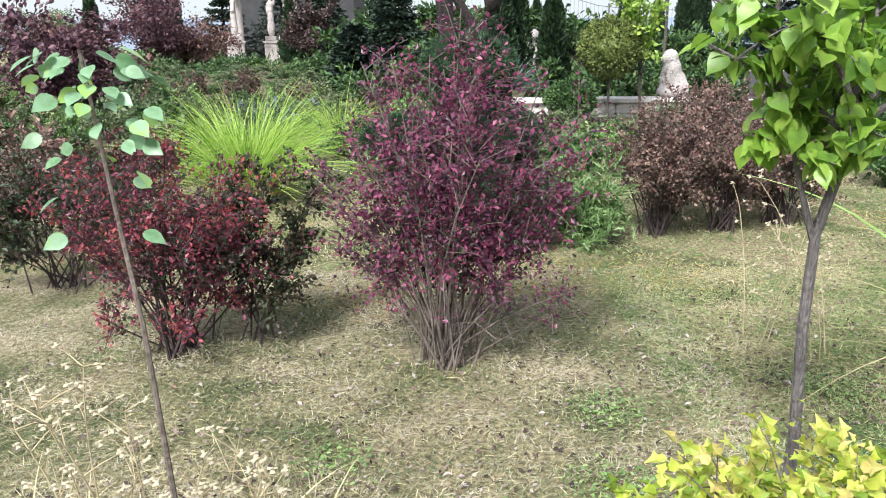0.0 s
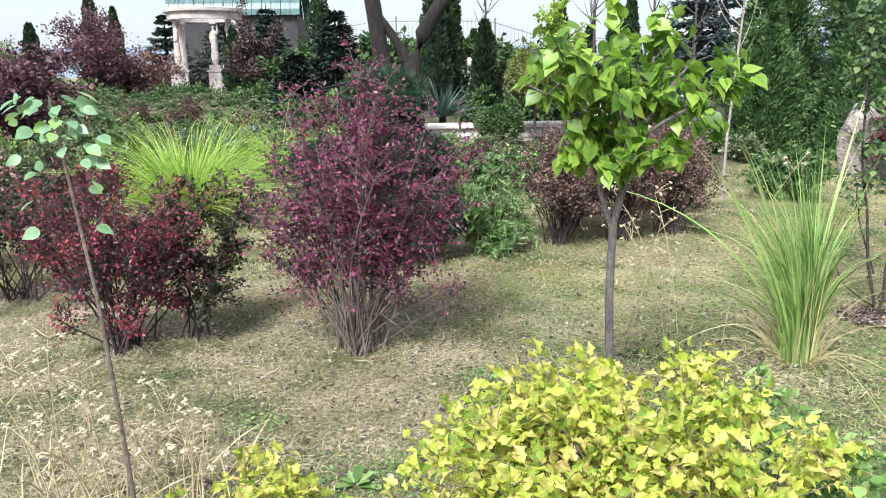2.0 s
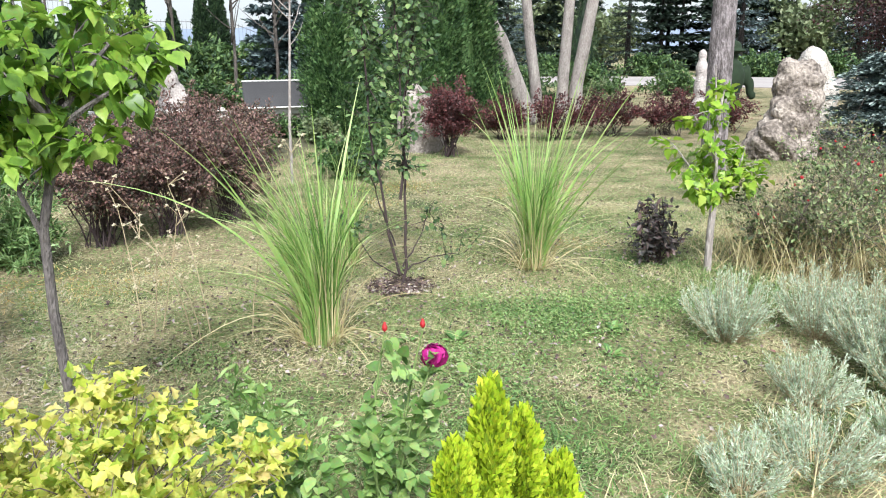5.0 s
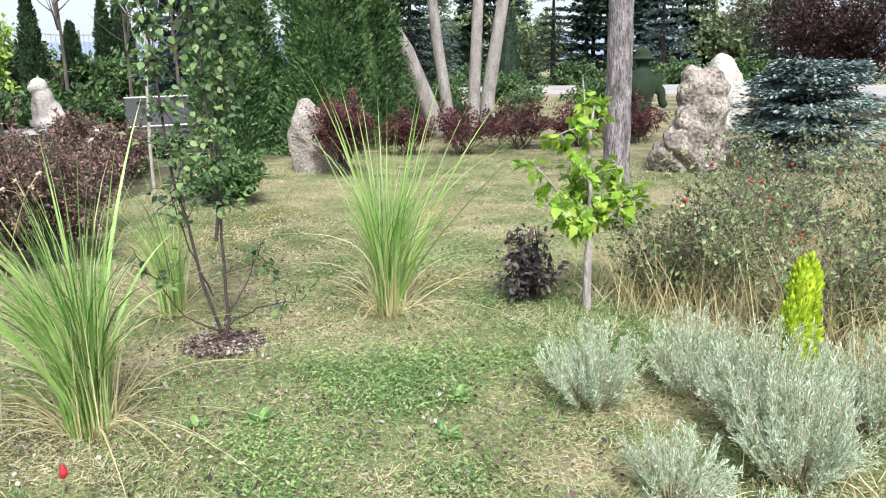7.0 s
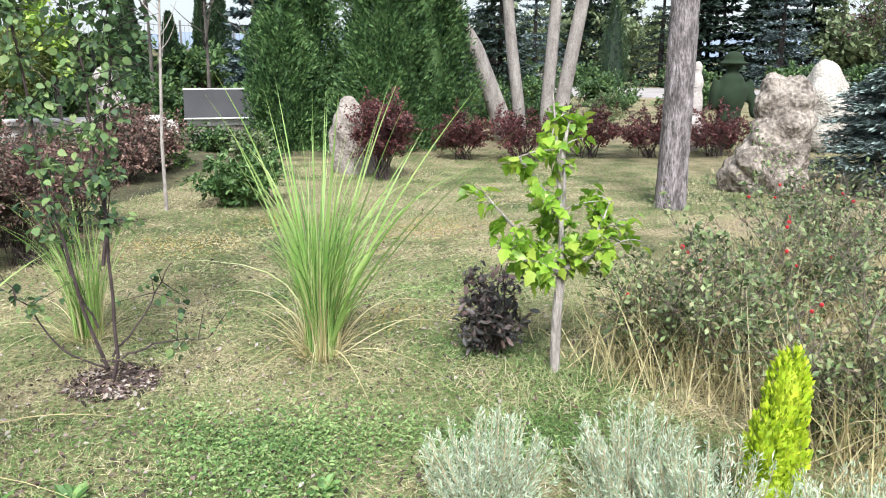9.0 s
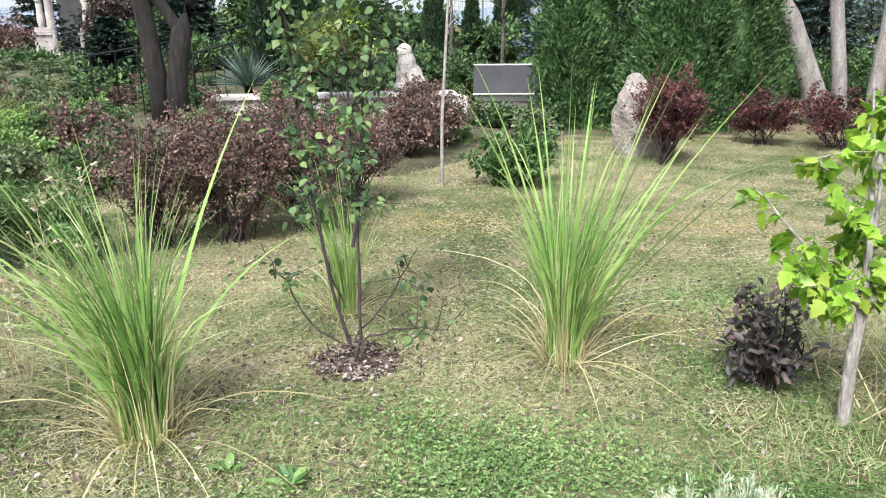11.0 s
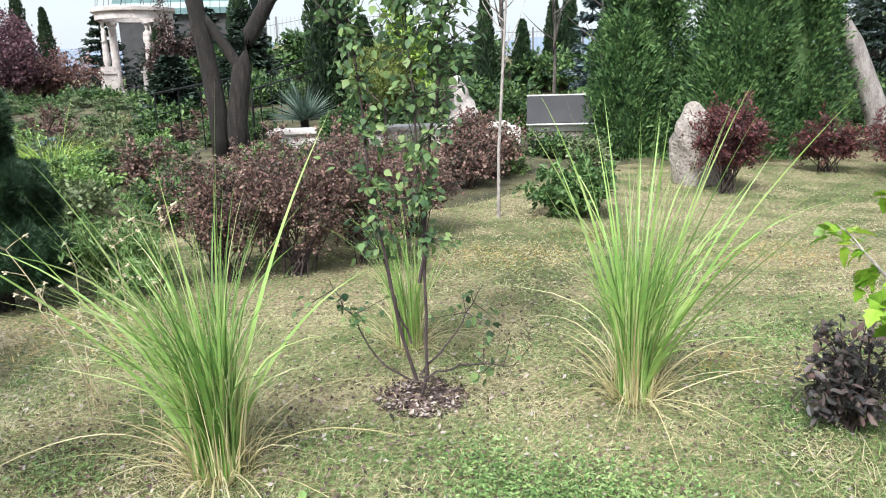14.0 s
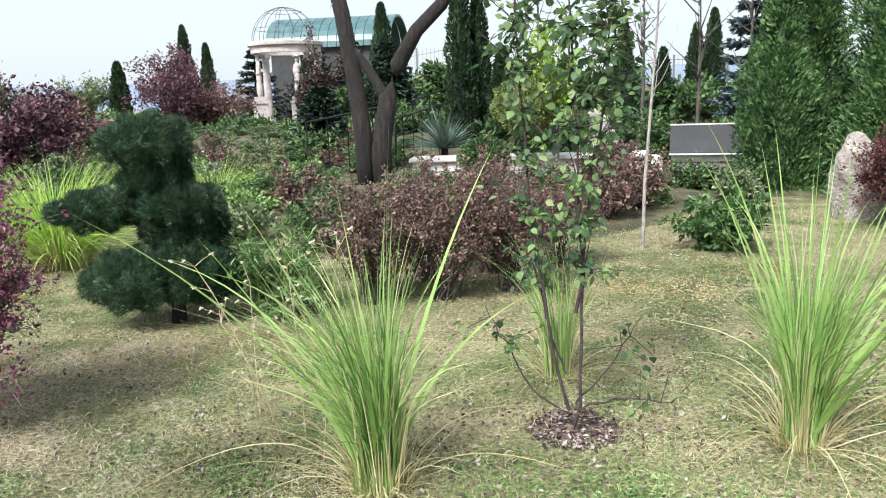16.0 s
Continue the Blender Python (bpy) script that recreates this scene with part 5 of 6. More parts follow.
for x, y, z, r, k in pads:
    r, k = r * 0.86, k * 0.85
    n = 4200
    v = rand_dirs(n, 0.2)
    lump = 1 + 0.12 * np.sin(v[:, :1] * 9 + v[:, 1:2] * 7) - 0.3 * rng.uniform(0, 1, (n, 1)) ** 2
    f = Build()
    f.leaves(np.array([x, y, z]) + v * [r, r, k] * lump, v + [0, 0, 0.5] + rng.normal(0, 0.25, (n, 3)), rng.normal(0, 1, (n, 3)), 0.058 * rng.uniform(0.7, 1.2, n), TUFT)
    f.ball((x, y, z - 0.02), (r * 0.8, r * 0.8, k * 0.72), 0.15, 4, 2)
    part("needle_pad", f, PINE_NEEDLE, pine)

# ---- the bank behind the lawn ----
def boulder(name, x, y, z, r, mat, label, rough=0.35, sub=4, scale=1.6):
    b = Build()
    b.ball((0, 0, 0), r, rough, scale, sub)
    ob = part(name, b, mat, None, smooth=True)
    ob.matrix_world = pose(x, y, z)
    return tagged(ob, label, "rock")


boulder("standing_stone", 6.95, 9.8, 0.40, (0.38, 0.30, 0.62), STONE_GREY, "upright grey weathered boulder")
shrub("barberry_bush", 7.0, 9.0, 1.32, 0.42, BARBERRY_DARK, TWIG_DARK, 46, 12000, 0.04, "dark red barberry bush beside the boulder", "shrub", "barberry bushes", twigs=9)
for x, y, h, w in ((9.75, 9.7, 0.95, 0.8), (10.9, 9.6, 0.9, 0.75), (9.0, 10.3, 0.8, 0.5), (11.9, 9.2, 0.9, 0.75), (12.9, 8.8, 0.85, 0.7), (4.2, 12.4, 0.85, 0.5), (3.9, 9.6, 0.7, 0.5), (3.2, 9.0, 0.65, 0.5), (4.4, 10.2, 0.9, 0.45)):
    shrub("barberry_bush", x, y, h, w, BARBERRY_DARK if x > 8 else BARBERRY_BROWN, TWIG_DARK, 26, 5200, 0.045, "low reddish barberry bush on the bed's edge", "shrub", "barberry bushes", twigs=8)
for x, y, h, w, m in ((-0.6, 8.6, 0.6, 0.6, OLIVE), (0.6, 8.3, 0.6, 0.6, JUNIPER), (1.6, 8.8, 0.55, 0.6, GREEN), (2.6, 10.4, 0.35, 0.4, GREEN), (-1.2, 10.5, 0.7, 0.7, JUNIPER), (0.2, 10.0, 0.5, 0.6, OLIVE), (-3.2, 8.6, 0.9, 0.8, OLIVE), (-4.2, 7.4, 1.0, 0.8, BARBERRY_BROWN), (3.2, 11.4, 0.5, 0.5, OLIVE),
                      (2.0, 9.6, 0.45, 0.45, ROSE_LEAF), (-2.4, 11.5, 0.8, 0.8, SPRUCE_BLUE), (-3.9, 10.4, 0.9, 0.8, JUNIPER), (-4.8, 12.4, 1.1, 0.9, OLIVE), (4.6, 12.0, 0.35, 0.5, JUNIPER), (-0.6, 12.0, 0.6, 0.5, ROSE_LEAF), (5.45, 12.3, 0.5, 0.5, JUNIPER), (6.25, 12.1, 0.55, 0.5, JUNIPER), (5.8, 11.2, 0.5, 0.5, OLIVE)):
    shrub("bed_shrub", x, y, h, w, m, TWIG_DARK, 18, 2000, 0.072, "mixed green and grey shrub on the planted bank", "shrub", "bank shrubs", form="mound", twigs=7, reach=0.2)
fill = []
for q in range(400):
    x, y = rng.uniform(-9, 5.0), rng.uniform(7.6, 17.5)
    if y < 9.0 + 0.9 * float(step((x - 2.5) / 2)) - 0.8 * max(0.0, -x - 2.5) or abs(y - 12.9) < 0.9 and -1.5 < x < 4.5 or 3.6 < x and y > 12.5:
        continue
    if (abs(x - 4.28) < 0.9 and y < 15 and y > 10.5):
        continue
    if x > 0.9:
        continue
    if (0.2 < x < 1.7 and 11.4 < y < 15.5) or (x > 0.2 and 12.3 < y < 14.2):
        continue
    if all(math.hypot(x - a, y - c) > 0.72 for a, c in fill):
        fill.append((x, y))
fill = fill[:46] + [(rng.uniform(12.5, 19), rng.uniform(9.5, 19)) for q in range(8)]
mats = [OLIVE, JUNIPER, GREEN, ROSE_LEAF, BARBERRY_BROWN, THICKET, OLIVE, JUNIPER]
kinds = []
for q, m in enumerate(mats):
    kinds.append(shrub("bank_shrub", *fill[q], rng.uniform(0.5, 0.8), 0.55, m, TWIG_DARK, 16, 2300, 0.056, ("grey-olive", "green juniper-like", "fresh green", "lime green", "brown-red", "mixed green", "loose olive", "dense green")[q] + " low shrub on the planted bank", "shrub", "bank shrubs", form="mound", twigs=5, reach=0.24))
for q, (x, y) in enumerate(fill[8:]):
    copy_thing(kinds[q % 8], pose(x, y, height(x, y), 0, 0, rng.uniform(0, 360)))
cover = []
for q in range(900):
    x, y = rng.uniform(-13, 0.2), rng.uniform(14.5, 30)
    if x > 0.5 - (y - 15) * 0.1 or math.hypot(x + 7.5, y - 33) < 3.2:
        continue
    if all(math.hypot(x - a, y - c) > 1.0 for a, c in cover):
        cover.append((x, y))
for q, (x, y) in enumerate(cover[:110]):
    k = rng.uniform(0.45, 0.85) if x < -1 - 0.28 * (y - 8) - 2.5 else rng.uniform(0.35, 0.6)
    copy_thing(kinds[(0, 1, 2, 5, 7, 0, 1, 4)[q % 8]], pose(x, y, height(x, y) - 0.01, 0, 0, rng.uniform(0, 360)) @ Matrix.Diagonal((1.25, 1.25, k, 1.0)))
low = []
for q in range(300):
    x, y = rng.uniform(0.9, 4.8), rng.uniform(9.3, 12.4)
    if y > 9.0 + 0.9 * float(step((x - 2.5) / 2)) + 0.3 and all(math.hypot(x - a, y - c) > 0.5 for a, c in low):
        low.append((x, y))
for q, (x, y) in enumerate(low[:20]):
    k = 0.62 if x < 2.0 else 0.48
    copy_thing(kinds[(0, 5, 3, 6, 2, 0, 4)[q % 7]], pose(x, y, height(x, y) - 0.01, 0, 0, rng.uniform(0, 360)) @ Matrix.Diagonal((0.8, 0.8, k, 1.0)))
for x, y, h, w in ((3.6, 16.2, 1.0, 1.3), (5.6, 16.8, 1.05, 1.3), (7.2, 16.4, 1.0, 1.2), (2.6, 16.6, 0.9, 0.9), (8.6, 17.5, 1.1, 1.2), (-1.6, 18.0, 0.55, 1.2), (-3.2, 22.5, 0.5, 1.4), (-6.4, 25.0, 0.35, 1.2), (-9.0, 22.0, 0.9, 1.6), (-0.4, 21.5, 0.9, 1.3), (-7.4, 16.0, 0.9, 1.4), (4.8, 19.0, 0.9, 1.4), (15.4, 20.6, 1.1, 1.4), (18.0, 21.4, 1.2, 1.5), (20.6, 20.6, 1.2, 1.5), (22.4, 18.4, 0.9, 1.3), (13.4, 15.6, 0.7, 1.0)):
    shrub("spreading_juniper", x, y, h, w, JUNIPER, TWIG_DARK, 26, 3800, 0.15, "wide spreading green juniper", "shrub", "spreading junipers", form="mound", shape=FAN, twigs=8, reach=0.42, spread=0.05)
for x, y, h, w, m in ((-9.6, 26.6, 3.0, 1.6, PURPLE_TREE), (-11.0, 29.6, 3.6, 1.5, PURPLE_TREE), (-14.8, 29.0, 2.6, 1.6, OLIVE), (-9.3, 28.0, 2.3, 1.75, RUSSET), (-13.5, 22.0, 2.6, 2.0, OLIVE), (-4.85, 28.5, 3.4, 1.15, DUSKY_TREE), (-7.2, 14.2, 2.2, 1.4, PURPLE_TREE), (-8.0, 17.2, 1.9, 1.3, RUSSET), (-10.5, 13.6, 2.4, 1.6, OLIVE), (-8.6, 10.2, 2.0, 1.3, BARBERRY_DARK), (-6.4, 9.0, 1.6, 1.1, BARBERRY_BROWN), (-14.5, 16.0, 2.6, 1.8, OLIVE)):
    crown_tree("ornamental_tree", x, y, h, w, m, BARK_DARK, "low ornamental tree with dusky reddish foliage", 6500, 0.115, 0.07, 16, 0.2)

for x, y, h, w in ((24.0, 10.4, 4.6, 2.9), (21.5, 6.4, 4.4, 3.0), (27.5, 8.0, 5.2, 3.2)):
    crown_tree("dark_red_tree", x, y, h, w, MAROON, BARK_DARK, "broad tree with very dark maroon leaves", 15000, 0.11, 0.1, 24, 0.4)

# forked old tree
ft = thing("forked_tree", 0.42, 13.0, None, "old forked tree with dark furrowed bark", "tree")
part("trunk", Build().tube(np.array([(-0.24, 0, -0.05), (-0.26, 0, 0.8), (-0.34, 0, 1.6), (-0.42, 0, 2.2), (-0.52, 0, 2.9), (-0.8, 0.2, 4.0), (-1.1, 0.3, 5.4)]), [0.17, 0.15, 0.14, 0.13, 0.07], 12), BARK_DARK, ft, smooth=True)
part("trunk", Build().tube(np.array([(0.06, 0, -0.05), (0.03, 0, 0.6), (0.12, 0, 1.1), (0.2, 0, 1.5), (0.38, 0, 2.0), (0.72, 0, 2.55), (1.15, 0, 2.95), (1.6, 0, 3.6), (2.0, 0, 4.6)]), [0.19, 0.16, 0.16, 0.12, 0.11, 0.07], 12), BARK_DARK, ft, smooth=True)
part("limb", Build().tube(bezier((0.18, 0, 1.4), (-0.02, 0, 1.85), (-0.36, 0, 2.3), 8), [0.10, 0.07], 10), BARK_DARK, ft, smooth=True)
for c in (((-1.1, 0.3, 5.0), (-1.4, 0.4, 5.6), (-1.5, 0.2, 6.4)), ((2.0, 0, 4.4), (2.3, 0.2, 5.0), (2.3, 0.1, 5.8)), ((1.6, 0, 3.4), (1.2, 0.3, 4.0), (1.3, 0.4, 4.8))):
    part("limb", Build().tube(bezier(*[np.array(q) for q in c], 7), [0.06, 0.015], 7), BARK_DARK, ft)
n = 2200
p = rng.normal(0, 1, (n, 3)) * [1.5, 0.9, 0.7] + [0.4, 0.2, 5.9]
part("crown", Build().leaves(p, rng.normal(0, 1, (n, 3)) - [0, 0, 0.8], rng.normal(0, 1, (n, 3)), 0.12, OVAL), OLIVE, ft)

# bare slender trees before the fence
for x, y, h in ((5.9, 21.0, 5.2), (6.9, 19.0, 4.6), (3.2, 24.0, 5.4), (8.2, 19.5, 4.4)):
    ob = thing("bare_tree", x, y, None, "slender leafless young tree", "tree", "bare trees")
    b = Build()
    b.tube(bezier((0, 0, -0.05), (0.1, 0, h * 0.4), (0, 0, h), 10), [0.06, 0.01], 7)
    for j in range(14):
        z = rng.uniform(0.35, 0.85) * h
        d = unit(rng.normal(0, 1, 3) * [1, 1, 0] + [0, 0, 1.3])
        l = rng.uniform(0.5, 1.3)
        b.tube(bezier((0, 0, z), d * l * 0.5 + [0, 0, z], d * l + [0, 0, z + 0.2], 6), [0.022, 0.004], 5)
    part("trunk", b, BARK, ob)

bt = thing("bare_tree", 4.2, 8.05, None, "thin pale-barked young tree, nearly leafless", "tree", "bare trees")
b = Build()
b.tube([(-0.06, 0, -0.03), (-0.05, 0, 0.7), (0.0, 0, 1.5), (0.05, 0, 2.3), (0.06, 0, 3.1)], [0.02, 0.014, 0.006], 8)
for z0 in (1.55, 1.62, 1.75, 1.9, 2.0, 2.2, 2.35, 2.5, 2.7):
    a = rng.uniform(0, 2 * np.pi)
    l = rng.uniform(0.25, 0.6)
    e = np.array([0.02 + l * 0.6 * math.cos(a), l * 0.6 * math.sin(a), z0 + l])
    b.tube(bezier((0.02, 0, z0), (e[0] * 0.7, e[1] * 0.7, z0 + l * 0.35), e, 6), [0.006, 0.002], 5)
part("trunk", b, BARK_PALE, bt)

# columnar cypresses
for x, y, h, w in ((5.98, 25.5, 3.6, 0.45), (7.6, 28.0, 2.4, 0.4), (9.0, 29.4, 2.5, 0.4), (9.6, 29.4, 3.0, 0.42), (1.35, 18.6, 4.4, 0.4), (1.75, 19.0, 3.6, 0.4), (-2.3, 28.0, 3.8, 0.55), (-12.4, 33.6, 4.5, 0.55), (-11.6, 34.1, 3.7, 0.45), (-12.2, 27.4, 2.6, 0.45), (3.2, 27.0, 2.0, 0.35), (9.3, 23.4, 2.6, 0.4), (10.2, 24.4, 3.2, 0.4), (2.4, 17.2, 2.3, 0.38), (11.4, 25.0, 3.4, 0.42), (35.0, 37.0, 5.2, 1.1), (29.5, 43.5, 5.0, 1.1), (-5.9, 30.5, 2.6, 0.5)):
    columnar("cypress", x, y, h, w, CYPRESS, 6500, 0.11, "tall narrow dark green cypress", group="cypress row", power=0.6, core=0.75)
# big thujas
for x, y, h, w in ((6.95, 13.0, 3.4, 0.66), (7.75, 13.7, 4.3, 0.55), (8.55, 12.3, 5.4, 0.85), (9.65, 12.6, 4.7, 0.75), (8.0, 11.8, 1.7, 0.5)):
    columnar("thuja_tree", x, y, h, w, THUJA, int(9000 + 7500 * h), 0.082, "broad dense green thuja reaching the ground", group="big thujas", shape=SPRAY, power=0.85, lobes=0.26, core=0.42, up=0.9, clumps=int(50 + 38 * h))
for x, y, h, w in ((8.6, 20.5, 5.5, 1.1), (9.6, 21.5, 6.0, 1.2), (15.0, 24.0, 6.0, 1.8), (42.0, 30.5, 8.0, 2.6), (32.0, 41.0, 8.0, 2.4), (47.0, 21.0, 7.0, 2.4), (20.0, 27.0, 6.5, 2.2), (12.6, 19.0, 5.0, 1.3)):
    spruce("blue_spruce", x, y, h, w, SPRUCE_BLUE, "blue-grey spruce with tiered boughs", group="blue spruces", size=0.22)
for x, y, h, w in ((-2.1, 18.5, 1.5, 0.8), (-1.5, 24.5, 2.8, 1.4), (17.5, 22.5, 5.5, 1.6), (38.0, 36.0, 8.0, 2.4), (47.0, 26.0, 6.0, 2.4), (-16.0, 18.0, 3.4, 1.6), (-9.9, 35.6, 3.6, 1.7), (-7.6, 37.5, 4.2, 2.2), (-5.4, 36.0, 4.0, 1.9), (-5.0, 33.4, 2.8, 1.4)):
    spruce("dark_spruce", x, y, h, w, SPRUCE_DARK, "dark green conifer with drooping boughs", group="dark spruces", size=0.2)

# pale leaning trunks
for line, r in (([(11.2, 12.4, 0), (11.0, 12.45, 0.6), (10.75, 12.5, 1.2), (10.5, 12.5, 1.75), (10.1, 12.6, 2.4), (9.6, 12.8, 4.2)], 0.21), ([(11.78, 12.8, 0), (11.72, 12.82, 0.7), (11.55, 12.9, 2.0), (11.4, 13.0, 4.0), (11.3, 13.0, 6.0)], 0.14), ([(12.17, 12.47, 0), (12.18, 12.46, 0.8), (12.28, 12.4, 2.8), (12.35, 12.4, 6)], 0.15), ([(12.4, 12.3, 0), (12.42, 12.28, 0.8), (12.68, 12.07, 2.8), (13.0, 11.9, 6)], 0.17)):
    l = np.array(line)
    ob = thing("pale_trunk_tree", l[0][0], l[0][1], 0, "tree with smooth pale grey leaning trunk", "tree", "pale trunks")
    k = np.linspace(0, len(l) - 1, 16)
    c = np.stack([np.interp(k, np.arange(len(l)), l[:, i]) for i in range(3)], -1) - l[0]
    part("trunk", Build().tube(c, [r, r * 0.6], 12), BARK_PALE, ob, smooth=True)
    n = 1500
    p = rng.normal(0, 1, (n, 3)) * [1.4, 1.4, 0.8] + c[-1] + [0, 0, 0.6]
    part("crown", Build().leaves(p, rng.normal(0, 1, (n, 3)), rng.normal(0, 1, (n, 3)), 0.14, OVAL), OLIVE, ob)

# straight pine trunk with plated bark
pt = thing("pine_tree", 8.95, 5.78, 0, "straight pine trunk with plated pinkish-grey bark", "pine")
zz = np.linspace(-0.05, 7, 220)
th = np.linspace(0, 2 * np.pi, 56, endpoint=False)
rr = np.array([[0.15 * (1 - 0.03 * z) * (1 + 0.10 * math.exp(-max(z, 0) * 3)) * (1 + 0.05 * noise.noise(Vector((math.cos(t) * 4, math.sin(t) * 4, z * 2.2))) + 0.09 * min(0.5, noise.voronoi(Vector((math.cos(t) * 3.4, math.sin(t) * 3.4, z * 5)))[0][1] - noise.voronoi(Vector((math.cos(t) * 3.4, math.sin(t) * 3.4, z * 5)))[0][0])) for t in th] for z in zz])
v = np.stack([rr * np.cos(th), rr * np.sin(th), np.repeat(zz[:, None], 56, 1)], -1).reshape(-1, 3)
i = np.arange(219)[:, None] * 56
j = np.arange(56)[None]
part("trunk", Build().add(v, np.stack([i + j, i + (j + 1) % 56, i + 56 + (j + 1) % 56, i + j, i + 56 + (j + 1) % 56, i + 56 + j], -1).reshape(-1, 3)), BARK_PINE, pt, smooth=True)
n = 2500
p = rng.normal(0, 1, (n, 3)) * [1.6, 1.6, 0.7] + [0, 0, 7.0]
part("crown", Build().leaves(p, rand_dirs(n, 0.5), rng.normal(0, 1, (n, 3)), 0.2, TUFT), PINE_NEEDLE, pt)

# rock group and creeping blue spruce
rb = Build()
for c, r, k in (((0.0, 0, 0.28), (0.46, 0.36, 0.44), 3.4), ((-0.30, 0.02, 0.14), (0.28, 0.26, 0.30), 3.6), ((0.06, 0, 0.66), (0.36, 0.30, 0.50), 3.6), ((-0.07, 0.02, 1.06), (0.21, 0.2, 0.31), 4.4), ((0.17, 0.0, 1.02), (0.23, 0.2, 0.33), 4.4)):
    rb.ball(c, r, 0.30, k, 5)
rk = part("tufa_rock", rb, ROCK, None, smooth=True)
rk.matrix_world = pose(10.75, 5.95, 0, 0, 0, -35)
md = rk.modifiers.new("blend", "REMESH")
md.mode, md.voxel_size, md.use_smooth_shade = "VOXEL", 0.016, True
tagged(rk, "tall pitted tufa rock with hollows", "rock")
boulder("pale_boulder", 15.2, 8.5, 0.72, (0.48, 0.46, 0.78), STONE_PALE, "smooth pale boulder behind the tufa rock", 0.25)
cs = thing("creeping_spruce", 12.0, 5.1, 0, "low blue spruce with layered spreading boughs", "conifer")
w, P, A = Build(), [], []
for q in range(150):
    a = rng.uniform(0, 2 * np.pi)
    tier = rng.choice([0.35, 0.62, 0.9, 1.15, 1.36]) + rng.normal(0, 0.07)
    ln = rng.uniform(0.55, 1.25) * (1.12 - 0.42 * tier)
    d = np.array([math.cos(a) * 0.85, math.sin(a) * 1.15, 0])
    c = bezier((0, 0, tier * 0.8), d * ln * 0.6 + [0, 0, tier + 0.06], d * ln + [0, 0, tier - 0.05 + rng.normal(0, 0.03)], 6)
    w.tube(c, [0.016, 0.004], 4, cap=False)
    k = rng.uniform(0.8, 4.999, 210)
    ki = k.astype(int)
    sd = np.cross(d, [0, 0, 1.0])
    off = rng.normal(0, 0.13, 210)
    P.append(c[ki] + (c[ki + 1] - c[ki]) * (k - ki)[:, None] + off[:, None] * sd + rng.normal(0, 0.02, (210, 3)))
    A.append(d + sd * np.sign(off)[:, None] * 0.7 + rng.normal(0, 0.3, (210, 3)))
part("wood", w, BARK_DARK, cs)
P, A = np.vstack(P), np.vstack(A)
part("needle_foliage", Build().leaves(P, A, rng.normal(0, 0.25, P.shape) + [0, 0, 1], 0.085, FAN), CREEPER, cs)


def statue(name, x, y, z, blobs, mat, label, voxel=0.03, turn=0.0, category="statue"):
    b = Build()
    for c, r in blobs:
        b.ball(c, r, 0.06, 4, 3)
    ob = part(name, b, mat, None, smooth=True)
    ob.matrix_world = pose(x, y, z, 0, 0, turn)
    md = ob.modifiers.new("blend", "REMESH")
    md.mode, md.voxel_size, md.use_smooth_shade = "VOXEL", voxel, True
    sm = ob.modifiers.new("soften", "SMOOTH")
    sm.iterations = 4
    return tagged(ob, label, category)


# clipped green figure with a brimmed hat
statue("topiary_figure", 14.0, 9.5, 0, [((0, 0, 0.45), (0.24, 0.2, 0.5)), ((0, 0, 0.95), (0.31, 0.24, 0.40)), ((0, 0, 1.2), (0.24, 0.19, 0.14)), ((0, 0, 1.42), (0.12, 0.12, 0.15)), ((0, 0, 1.5), (0.26, 0.26, 0.04)), ((0, 0, 1.58), (0.17, 0.17, 0.13)),
        ((0.33, -0.12, 1.02), (0.09, 0.09, 0.22)), ((0.42, -0.16, 0.78), (0.085, 0.085, 0.2)), ((0.46, -0.18, 0.62), (0.09, 0.09, 0.09)), ((-0.3, 0.1, 0.95), (0.09, 0.09, 0.3))], TOPIARY, "dark green clipped turf figure wearing a hat", turn=0)
statue("garden_statue", 13.25, 9.6, 0, [((0, 0, 0.3), (0.2, 0.2, 0.35)), ((0, 0, 0.8), (0.14, 0.13, 0.32)), ((0, 0, 1.15), (0.12, 0.12, 0.22)), ((0, 0, 1.42), (0.085, 0.085, 0.12))], MARBLE, "small pinkish stone statue on its base")
LION = [((0, 0, 0.12), (0.28, 0.36, 0.13)), ((0, 0.05, 0.34), (0.20, 0.26, 0.26)), ((0, -0.05, 0.62), (0.20, 0.20, 0.24)), ((0, -0.1, 0.86), (0.17, 0.17, 0.17)), ((0, -0.24, 0.82), (0.09, 0.1, 0.09)), ((-0.11, -0.2, 0.34), (0.06, 0.07, 0.28)), ((0.11, -0.2, 0.34), (0.06, 0.07, 0.28)), ((-0.15, 0.12, 0.22), (0.1, 0.2, 0.14)), ((0.15, 0.12, 0.22), (0.1, 0.2, 0.14))]
statue("lion_statue", 2.4, 21.6, 0.80, [((a[0] * 1.45, a[1], a[2] * 1.12), (r[0] * 1.4, r[1], r[2] * 1.12)) for a, r in LION], MARBLE, "seated white stone lion on a rough plinth", turn=5)
statue("lion_statue", 4.3, 14.5, 0.545, [(tuple(0.84 * q for q in a), tuple(0.88 * q for q in r)) for a, r in LION], MARBLE, "seated white stone lion turned sideways", turn=-70)
boulder("stone_plinth", 2.4, 21.6, 0.68, (0.62, 0.5, 0.24), STONE_PALE, "rough stone plinth under the lion", 0.25)
wl = thing("wall_low", 2.8, 14.4, 0, "low pale stone wall along the bank, carrying the lion", "wall", kind="structure")
x0 = -2.0
